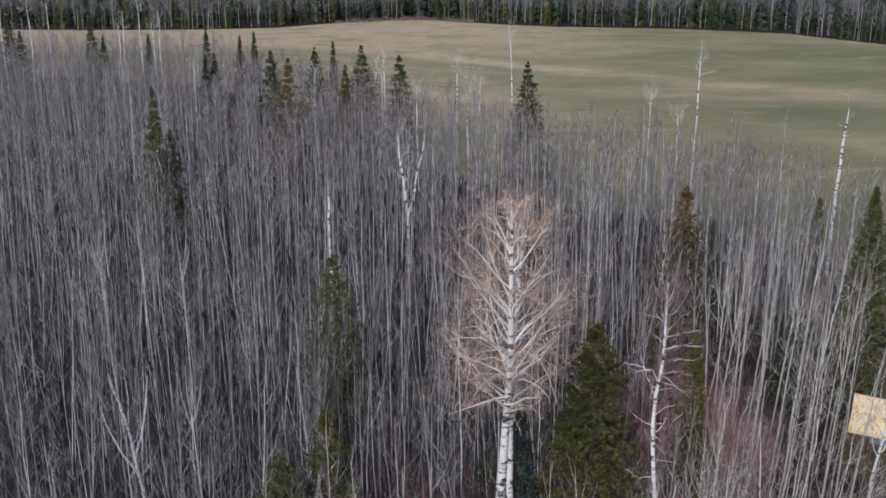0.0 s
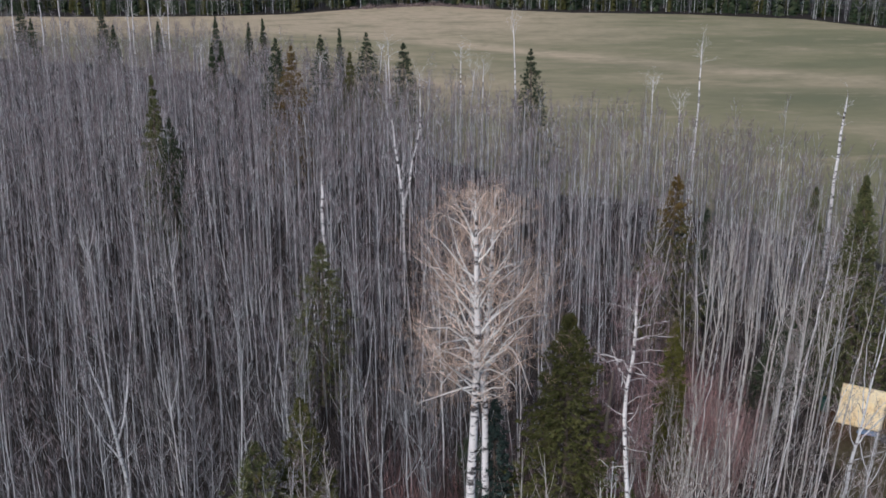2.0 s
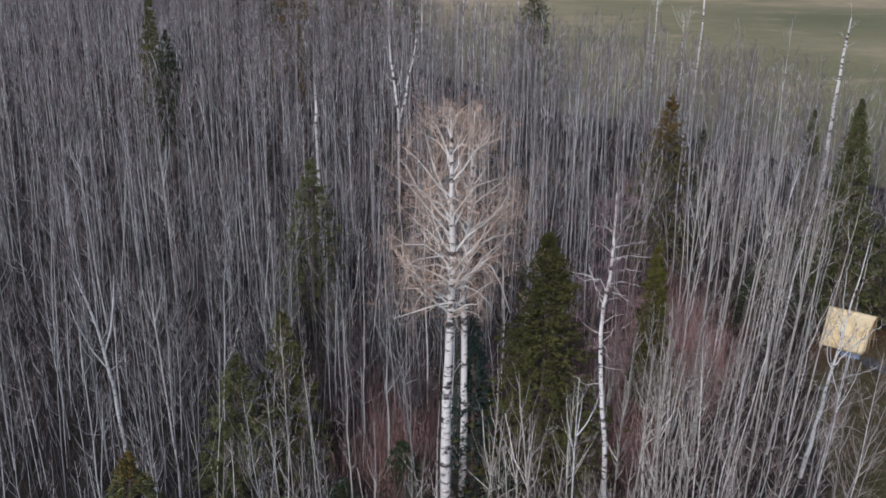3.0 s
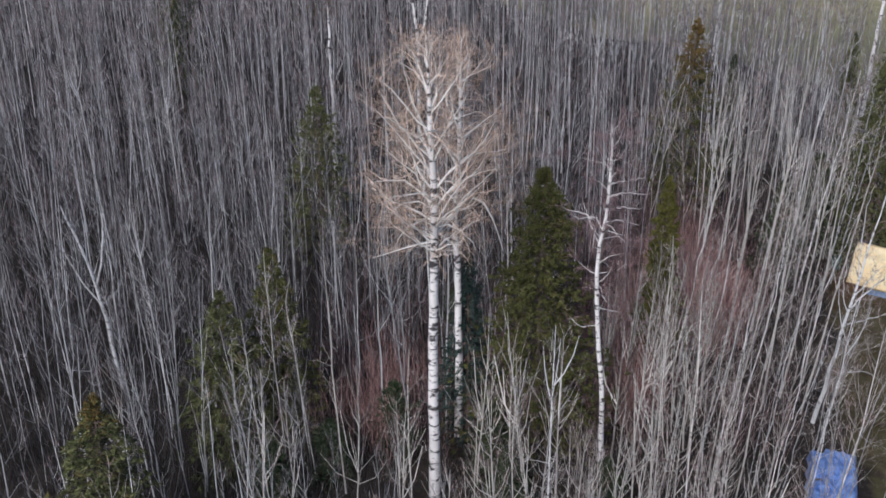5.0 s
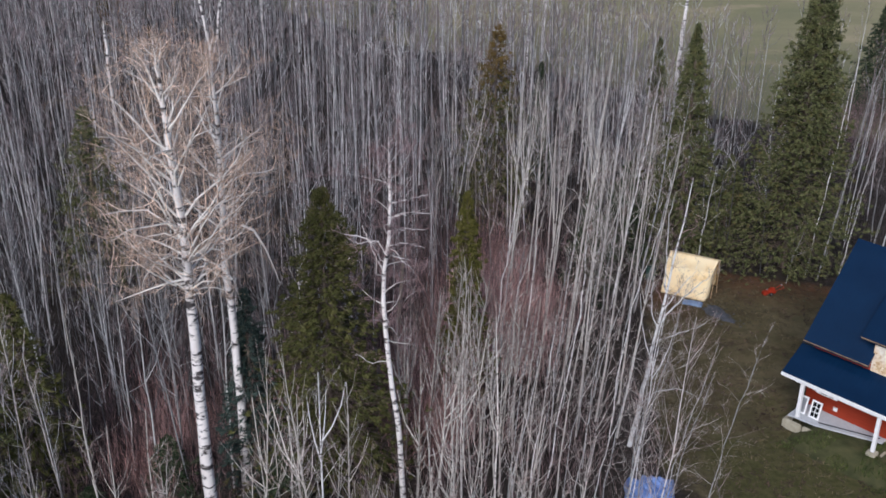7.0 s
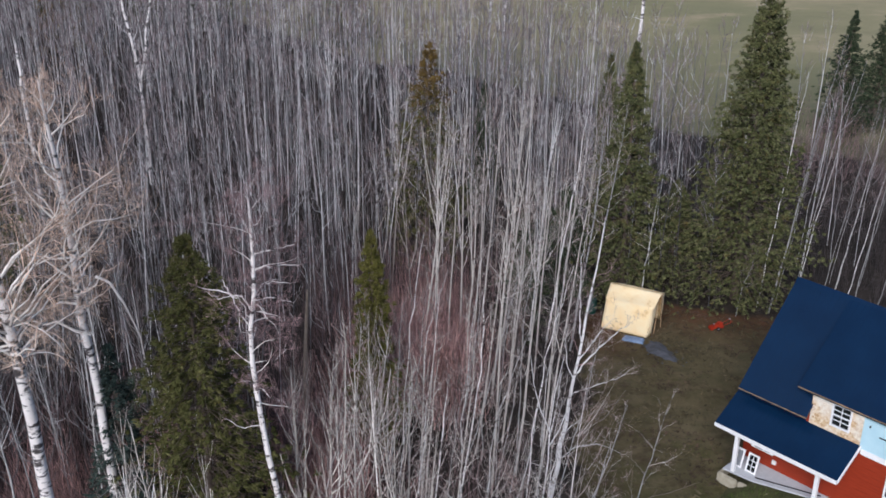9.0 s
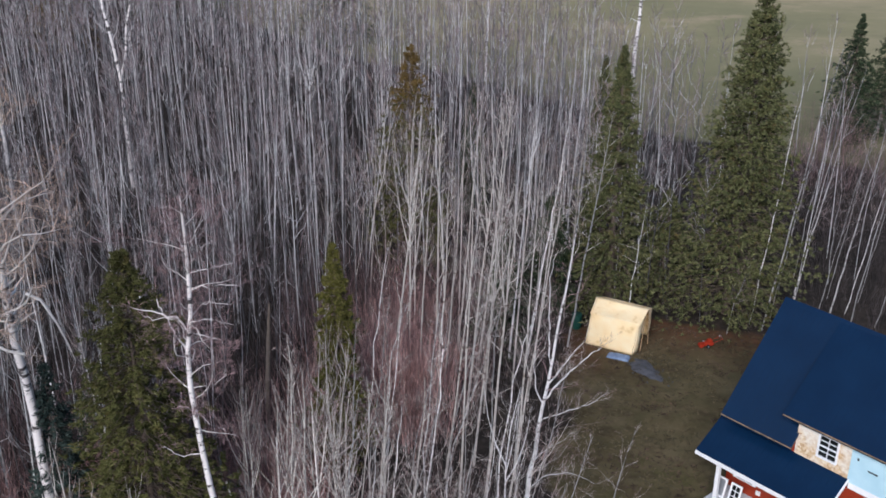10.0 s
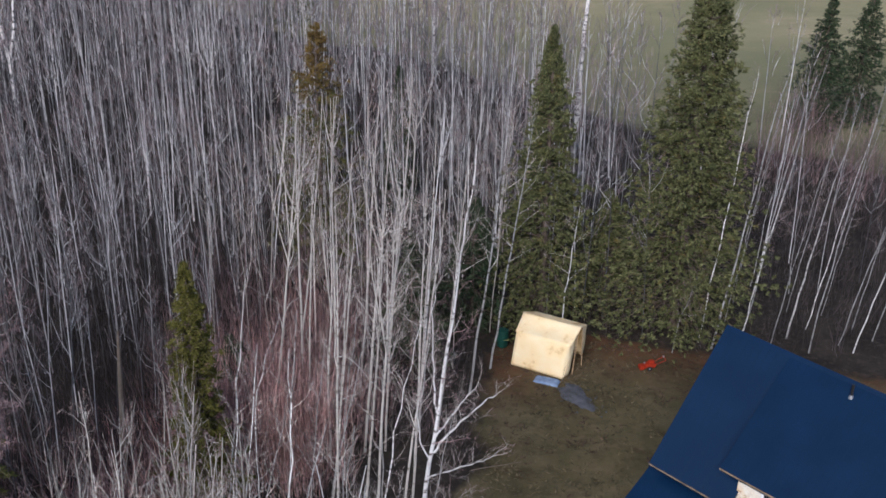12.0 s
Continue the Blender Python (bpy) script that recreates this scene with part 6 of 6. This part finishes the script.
# low concrete kerb and step in front of the porch
kerb = thing("concrete_kerb", "low rough beige concrete kerb beside the porch", "kerb", "", HOUSE)
kb = join(box((0.36, -1.36, 0), (1.3, -1.19, 0.58), 0.05), box((1.34, -1.33, 0), (2.1, -1.12, 0.54), 0.06), box((2.14, -1.24, 0), (3.0, -1.02, 0.60), 0.06), box((0.22, -1.30, 0), (0.36, -0.3, 0.52), 0.05))
part("kerb", kb, M_CONCRETE, kerb)
block = thing("concrete_block", "rough concrete footing block in the grass", "block", "", HOUSE)
part("block", join(box((4.7, -1.25, 0), (5.18, -0.8, 0.80), 0.04), box((5.2, -1.0, 0), (5.42, 0.40, 0.62), 0.04)), M_CONCRETE, block)

# grassy bank heaped against the porch
bank = thing("earth_bank", "grassy earth bank heaped against the porch", "bank", "", HOUSE)
bu, bv = np.meshgrid(np.linspace(0.9, 7.6, 40), np.linspace(-3.0, 0.45, 24))
bu, bv = bu.ravel(), bv.ravel()
rise = np.clip((bv + 2.9) / 1.9, 0, 1)
bz = 0.66 * rise * rise * (3 - 2 * rise) * np.clip((bu - 0.9) / 1.0, 0, 1) * np.clip((7.5 - bu) / 2.0, 0, 1)
bz += np.array([0.05 * noise.noise(Vector((a * 1.6, b * 1.6, 2.0))) for a, b in zip(bu, bv)]) * (bz > 0.05)
bi = (np.arange(23)[:, None] * 40 + np.arange(39)[None]).ravel()
part("bank", mesh_from("bank", np.column_stack([bu, bv, bz - 0.03]), np.stack([bi, bi + 1, bi + 41, bi + 40], 1), None, [M_TURF]), None, bank)

# two window sashes stood on the deck
for u0, u1, gl in ((0.50, 1.02, "pale"), (1.22, 1.78, "dark")):
    s = thing("window_sash", "spare white window sash stood on the porch deck", "window", "spare sashes", HOUSE @ pose((u0 + u1) / 2, -0.55, 0.785, -14))
    hw = (u1 - u0) / 2
    part("sash_frame", join(box((-hw, -0.03, 0), (-hw + 0.08, 0.03, 0.95)), box((hw - 0.08, -0.03, 0), (hw, 0.03, 0.95)), box((-hw + 0.08, -0.03, 0), (hw - 0.08, 0.03, 0.08)), box((-hw + 0.08, -0.03, 0.87), (hw - 0.08, 0.03, 0.95))), M_WHITE, s)
    part("pane", box((-hw + 0.08, -0.01, 0.08), (hw - 0.08, 0.0, 0.87)), M_GLASS if gl == "dark" else M_GREYMETAL, s)
    if gl == "dark":
        part("muntin", box((-0.015, -0.02, 0.08), (0.015, 0.012, 0.87)), M_WHITE, s)
        for z in (0.34, 0.61):
            part("muntin", box((-hw + 0.08, -0.018, z - 0.015), (hw - 0.08, 0.010, z + 0.015)), M_WHITE, s)

pipe_v = 3.68
pipe_z = DORM_Z + slope_dorm * (pipe_v - DORM_V)
vent = part("vent_pipe", rod((5.37, pipe_v, pipe_z - 0.1), (5.37, pipe_v, pipe_z + 0.5), 0.05, 0.05, 12), M_BLACK, house, "black plumbing vent pipe")
part("flashing", rod((5.37, pipe_v, pipe_z - 0.05), (5.37, pipe_v, pipe_z + 0.08), 0.10, 0.06, 12), M_GREYMETAL, vent, "pale metal flashing")


# ---------------------------------------------------------------- canvas tent
TENT = pose(28.28, 68.32, 0, 0, 0, -29.5)
tent = thing("wall_tent", "cream canvas wall tent pitched on the bare yard", "tent", "", TENT)


def cloth(corners, nu, nv, sag, seed, thick=0.012):
    """A sheet stretched between four corners, sagging and wrinkled, with thickness."""
    a, b, c, d = [np.array(p, float) for p in corners]
    s, r = np.meshgrid(np.linspace(0, 1, nu), np.linspace(0, 1, nv))
    s, r = s.ravel()[:, None], r.ravel()[:, None]
    p = (a * (1 - s) + b * s) * (1 - r) + (d * (1 - s) + c * s) * r
    nrm = np.cross(b - a, d - a)
    nrm = nrm / np.linalg.norm(nrm)
    bulge = np.sin(s * np.pi) * np.sin(r * np.pi)
    wr = np.array([noise.noise(Vector((q[0] * 1.7 + seed, q[1] * 1.7, q[2] * 1.7))) for q in p])[:, None]
    top = p + nrm * (bulge * sag + wr * 0.045 * bulge ** 0.5)
    v = np.concatenate([top, top - nrm * thick])
    i = (np.arange(nv - 1)[:, None] * nu + np.arange(nu - 1)[None]).ravel()
    f = np.stack([i, i + 1, i + nu + 1, i + nu], 1)
    n = nu * nv
    rim = np.concatenate([np.arange(nu), np.arange(nu - 1, n, nu)[1:], np.arange(n - 2, n - nu - 1, -1), np.arange(n - 2 * nu, 0, -nu)])
    side = np.stack([rim, np.roll(rim, -1), np.roll(rim, -1) + n, rim + n], 1)
    return mesh_from("cloth", v, np.concatenate([f, f[:, ::-1] + n, side[:, ::-1]]), None, [M_CANVAS])


TW, EW, TH, TR = 1.35, 1.17, 1.98, 2.47      # half-widths at ground and eave, eave and ridge heights
XB, XE, XR = (-1.42, 1.42), (-1.27, 1.64), (-1.42, 1.76)
part("front_wall", cloth([(XB[0], -TW, 0.02), (XB[1], -TW, 0.02), (XE[1], -EW, TH), (XE[0], -EW, TH)], 18, 14, 0.07, 1), None, tent)
part("back_wall", cloth([(XB[1], TW, 0.02), (XB[0], TW, 0.02), (XE[0], EW, TH), (XE[1], EW, TH)], 14, 8, 0.05, 2), None, tent)
part("front_roof", cloth([(XE[0] - 0.04, -EW - 0.05, TH - 0.02), (XE[1] + 0.04, -EW - 0.05, TH - 0.02), (XR[1], 0, TR), (XR[0], 0, TR)], 18, 12, -0.09, 3), None, tent)
part("back_roof", cloth([(XE[1] + 0.04, EW + 0.05, TH - 0.02), (XE[0] - 0.04, EW + 0.05, TH - 0.02), (XR[0], 0, TR + 0.002), (XR[1], 0, TR + 0.002)], 16, 10, -0.09, 4), None, tent)
part("end_wall", cloth([(XB[0], TW, 0.02), (XB[0], -TW, 0.02), (XE[0], -EW, TH), (XE[0], EW, TH)], 10, 8, 0.04, 5), None, tent)
part("end_gable", cloth([(XE[0], EW, TH), (XE[0], -EW, TH), (XR[0] + 0.04, -0.02, TR - 0.02), (XR[0] + 0.04, 0.02, TR - 0.02)], 8, 6, 0.02, 8), None, tent)
part("door_flap", cloth([(XB[1] + 0.02, -TW + 0.05, 0.03), (XB[1] + 0.16, -0.86, 0.05), (XE[1] + 0.04, -0.42, TH + 0.22), (XE[1] - 0.01, -EW + 0.02, TH - 0.02)], 8, 10, 0.07, 6), None, tent, "tied-back canvas door flap")
part("door_flap", cloth([(XB[1] + 0.34, 0.42, 0.55), (XB[1] + 0.06, TW - 0.05, 0.03), (XE[1], EW - 0.02, TH - 0.02), (XR[1] - 0.02, 0.12, TR - 0.1)], 8, 10, 0.07, 7), None, tent, "tied-back canvas door flap")
part("pole", rod((XB[1] + 0.24, -0.62, 0), (XE[1] + 0.06, -0.30, TR - 0.32), 0.024), M_RAWWOOD, tent, "pale wooden pole")
part("pole", rod((XB[1] + 0.36, 0.40, 0), (XR[1] + 0.02, 0.06, TR - 0.06), 0.024), M_RAWWOOD, tent, "pale wooden pole")
part("ridge_pole", rod((XR[0] - 0.06, 0, TR - 0.05), (XR[1] + 0.08, 0, TR - 0.05), 0.03), M_RAWWOOD, tent)

# ---------------------------------------------------------------- yard clutter
def draped(w, d, h, seed, rough=0.12, nu=26, nv=34, mat=None):
    """A loose sheet thrown over a bulky heap."""
    s, r = np.meshgrid(np.linspace(-1, 1, nu), np.linspace(-1, 1, nv))
    s, r = s.ravel(), r.ravel()
    edge = np.maximum(np.abs(s), np.abs(r))
    drop = np.clip((edge - 0.72) / 0.28, 0, 1)
    bump_n = np.array([noise.fractal(Vector((a * 2.2 + seed, b * 3.0, 0.3)), 1.0, 2.0, 4) for a, b in zip(s, r)])
    step = np.where(r > 0.1, 1.0, 0.86) * np.where((s < -0.35) & (r > -0.2), 0.8, 1.0)
    crease = np.array([abs(noise.noise(Vector((a * 3.1 + seed, b * 4.3 + a, 1.7)))) + 0.5 * abs(noise.noise(Vector((a * 7.0, b * 9.0 + seed, 3.1)))) for a, b in zip(s, r)])
    z = h * (1 - drop ** 3) * step + bump_n * rough * 0.4 * (1 - drop) - crease * rough * 1.1 * (1 - 0.6 * drop)
    fold = 1 + 0.06 * np.sin(np.arctan2(r, s) * 17) * drop
    v = np.column_stack([s * w / 2 * fold, r * d / 2 * fold, np.maximum(z, 0.01)])
    i = (np.arange(nv - 1)[:, None] * nu + np.arange(nu - 1)[None]).ravel()
    return mesh_from("sheet", v, np.stack([i, i + 1, i + nu + 1, i + nu], 1), None, [mat or M_TARP], None, None, False)


heap = thing("tarp_covered_heap", "bulky heap under a crumpled blue tarpaulin", "tarp", "", pose(20.75, 44.9, 0, 0, 0, -12))
part("tarpaulin", draped(2.3, 5.2, 1.25, 4.0, 0.30, 44, 70), None, heap)
board = [box((-0.8, -2.2, 0), (0.8, 2.2, 0.7))]
part("heap", join(*board), M_DEADWOOD, heap)

blue = thing("folded_tarp", "small folded blue tarpaulin beside the tent", "tarp", "", pose(28.05, 66.25, 0, 0, 0, -24))
part("sheet", draped(1.25, 0.6, 0.16, 9.0, 0.06, 22, 14, M_OLDTARP), None, blue)
ash = thing("gravel_patch", "flat grey heap of gravel and ash", "gravel", "", pose(29.35, 64.95, 0, 0, 0, -66))
th = np.linspace(0, 2 * np.pi, 48, endpoint=False)
rim = 1 + 0.16 * np.sin(th * 3 + 1) + 0.07 * np.sin(th * 7) + 0.05 * np.sin(th * 11 + 2)
rings = [np.column_stack([np.cos(th) * rim * f * 1.25, np.sin(th) * rim * f * 0.6, np.full(48, z)]) for f, z in ((1.0, 0.004), (0.75, 0.05), (0.4, 0.09), (0.05, 0.10))]
ri = np.arange(48)
part("gravel", mesh_from("gravel", np.concatenate(rings), np.concatenate([np.stack([ri + k * 48, (ri + 1) % 48 + k * 48, (ri + 1) % 48 + k * 48 + 48, ri + k * 48 + 48], 1) for k in range(3)]), None, [M_GRAVEL]), None, ash)

tiller = thing("garden_machine", "small bright red garden machine resting on the bare ground", "machine", "", pose(33.5, 67.45, 0, 0, 0, 8) @ Matrix.Scale(0.78, 4))
part("body", join(box((-0.45, -0.22, 0.18), (0.35, 0.22, 0.48), 0.06), box((-0.15, -0.16, 0.46), (0.25, 0.16, 0.66), 0.05)), M_REDPAINT, tiller)
part("shroud", box((-0.75, -0.26, 0.06), (-0.42, 0.26, 0.34), 0.06), M_REDPAINT, tiller)
for y in (-0.27, 0.22):
    wheel = part("wheel", rod((-0.1, y, 0.16), (-0.1, y + 0.07, 0.16), 0.16, 0.16, 16), M_BLACK, tiller)
    part("hub", rod((-0.1, y - 0.01, 0.16), (-0.1, y + 0.08, 0.16), 0.06, 0.06, 12), M_GREYMETAL, wheel)
part("handle", join(rod((0.3, -0.18, 0.42), (0.95, -0.24, 0.72), 0.02), rod((0.3, 0.18, 0.42), (0.95, 0.24, 0.72), 0.02), rod((0.95, -0.24, 0.72), (0.95, 0.24, 0.72), 0.02)), M_REDPAINT, tiller)
part("grip", box((0.90, 0.16, 0.68), (1.02, 0.32, 0.76), 0.02), M_GREYMETAL, tiller)
part("cap", box((-0.5, -0.1, 0.5), (-0.36, 0.04, 0.58), 0.03), M_GREYMETAL, tiller)

# things at the yard's edge
barrel = thing("barrel", "dark green plastic barrel beside the tent", "barrel", "", pose(26.1, 69.75, 0, 0, 0, 15))
part("body", join(rod((0, 0, 0), (0, 0, 0.30), 0.27, 0.32, 20), rod((0, 0, 0.30), (0, 0, 0.62), 0.32, 0.32, 20), rod((0, 0, 0.62), (0, 0, 0.92), 0.32, 0.28, 20)), M_GREENPLASTIC, barrel)
part("rim", rod((0, 0, 0.921), (0, 0, 0.95), 0.30, 0.29, 20), M_GREENPLASTIC, barrel)
part("bung", rod((0.12, 0, 0.951), (0.12, 0, 0.98), 0.04, 0.04, 10), M_BLACK, barrel)
g = np.random.default_rng(77)
for x, y, ln, a in ((26.4, 51.5, 4.4, 24), (25.0, 59.4, 2.4, 14)):
    stick = thing("fallen_branch", "thin brown branch lying on the bare yard", "branch", "fallen branches", pose(x, y, 0.03, 0, 0, a))
    kx = np.linspace(-ln / 2, ln / 2, 6)
    wave = np.column_stack([kx, g.normal(0, 0.025, 6), np.abs(g.normal(0, 0.03, 6))])
    part("stem", Pile().add(*tubes([wave], [np.linspace(0.016, 0.007, 6)], 6)).mesh("stem", [M_DEADWOOD]), None, stick)
    for q in (2, 4):
        side = np.stack([wave[q], wave[q] + [0.25, 0.14 * (-1) ** q, 0.03], wave[q] + [0.5, 0.34 * (-1) ** q, 0.02]])
        part("twig", Pile().add(*tubes([side], [[0.007, 0.006, 0.004]], 5)).mesh("twig", [M_DEADWOOD]), None, stick)
stones = Pile()
for _ in range(70):
    a, q = g.uniform(0, 2 * np.pi), g.uniform(0.2, 1.75)
    c = np.array([np.cos(a) * q * 1.2, np.sin(a) * q * 0.62, 0.02 + 0.06 * max(0, 1 - q)])
    r = g.uniform(0.025, 0.075)
    tip = np.array([(1, 0, 0), (0, 1, 0), (-1, 0, 0), (0, -1, 0), (0, 0, 0.7), (0, 0, -0.6)]) * r * g.uniform(0.7, 1.3, (6, 1))
    stones.add(tip + c, None, [(0, 1, 4), (1, 2, 4), (2, 3, 4), (3, 0, 4), (1, 0, 5), (2, 1, 5), (3, 2, 5), (0, 3, 5)])
tagged(part("loose_stones", stones.mesh("loose_stones", [M_GRAVEL], False), None, ash), kind="stuff")

# dead grass, weeds and litter strewn over the yard
M_STRAW = twig_material("dead_grass", (0.060, 0.052, 0.026), (0.150, 0.118, 0.068))
M_DEADLEAF = twig_material("dead_weeds", (0.040, 0.026, 0.018), (0.095, 0.062, 0.042))
tp = np.column_stack([g.uniform(22, 50, 9000), g.uniform(40, 71, 9000)])
tp = tp[inside(YARD, tp) & (distance_to(YARD, tp, True) > 0.4)]
lump = np.array([noise.fractal(Vector((a * 0.35, b * 0.35, 8.0)), 1.0, 2.0, 3) for a, b in tp])
for weed_name, weed_mat, pick, tall, weed_label in (("dead_grass", M_STRAW, lump > 0.05, 0.16, "thin tufts of dead straw-coloured grass on the yard"),
                                                    ("dead_weeds", M_DEADLEAF, lump < -0.10, 0.14, "dark brown dead weeds matted on the yard")):
    root = np.repeat(tp[pick], 5, 0) + g.normal(0, 0.10, (5 * int(pick.sum()), 2))
    root = np.column_stack([root, np.zeros(len(root))])
    v, t = slivers(root, root + np.column_stack([g.normal(0, 0.13, (len(root), 2)), g.uniform(0.03, tall, len(root))]), 0.022, g)
    tagged(new(weed_name, Pile().add(v, None, t).mesh(weed_name, [weed_mat])), weed_label, "grass", "", "stuff")

# grass on the bank and along the house
blades = Pile()
bp = np.column_stack([g.uniform(0.9, 6.6, 4200), g.uniform(-3.1, 0.3, 4200)])
bp = bp[np.array([noise.noise(Vector((a * 0.9, b * 0.9, 5.0))) for a, b in bp]) > 0.02]
up = np.clip((bp[:, 1] + 2.9) / 1.9, 0, 1)
root = 0.66 * up * up * (3 - 2 * up) * np.clip((bp[:, 0] - 0.9) / 1.0, 0, 1) * np.clip((7.5 - bp[:, 0]) / 2.0, 0, 1) - 0.04
base = np.column_stack([bp, root])
keep = ~((bp[:, 0] < 5.0) & (bp[:, 1] > np.interp(bp[:, 0], [0.4, 1.9, 4.9], [-1.45, -1.35, -0.1])))
base = base[keep]
v, t = slivers(base, base + np.column_stack([g.normal(0, 0.07, (len(base), 2)), g.uniform(0.10, 0.26, len(base))]), 0.014, g)
blades.add(v, None, t)
lawn = new("grass", blades.mesh("grass", [M_GRASS]))
lawn.matrix_world = HOUSE
tagged(lawn, "short green grass tufts on the bank by the porch", "grass", "", "stuff")
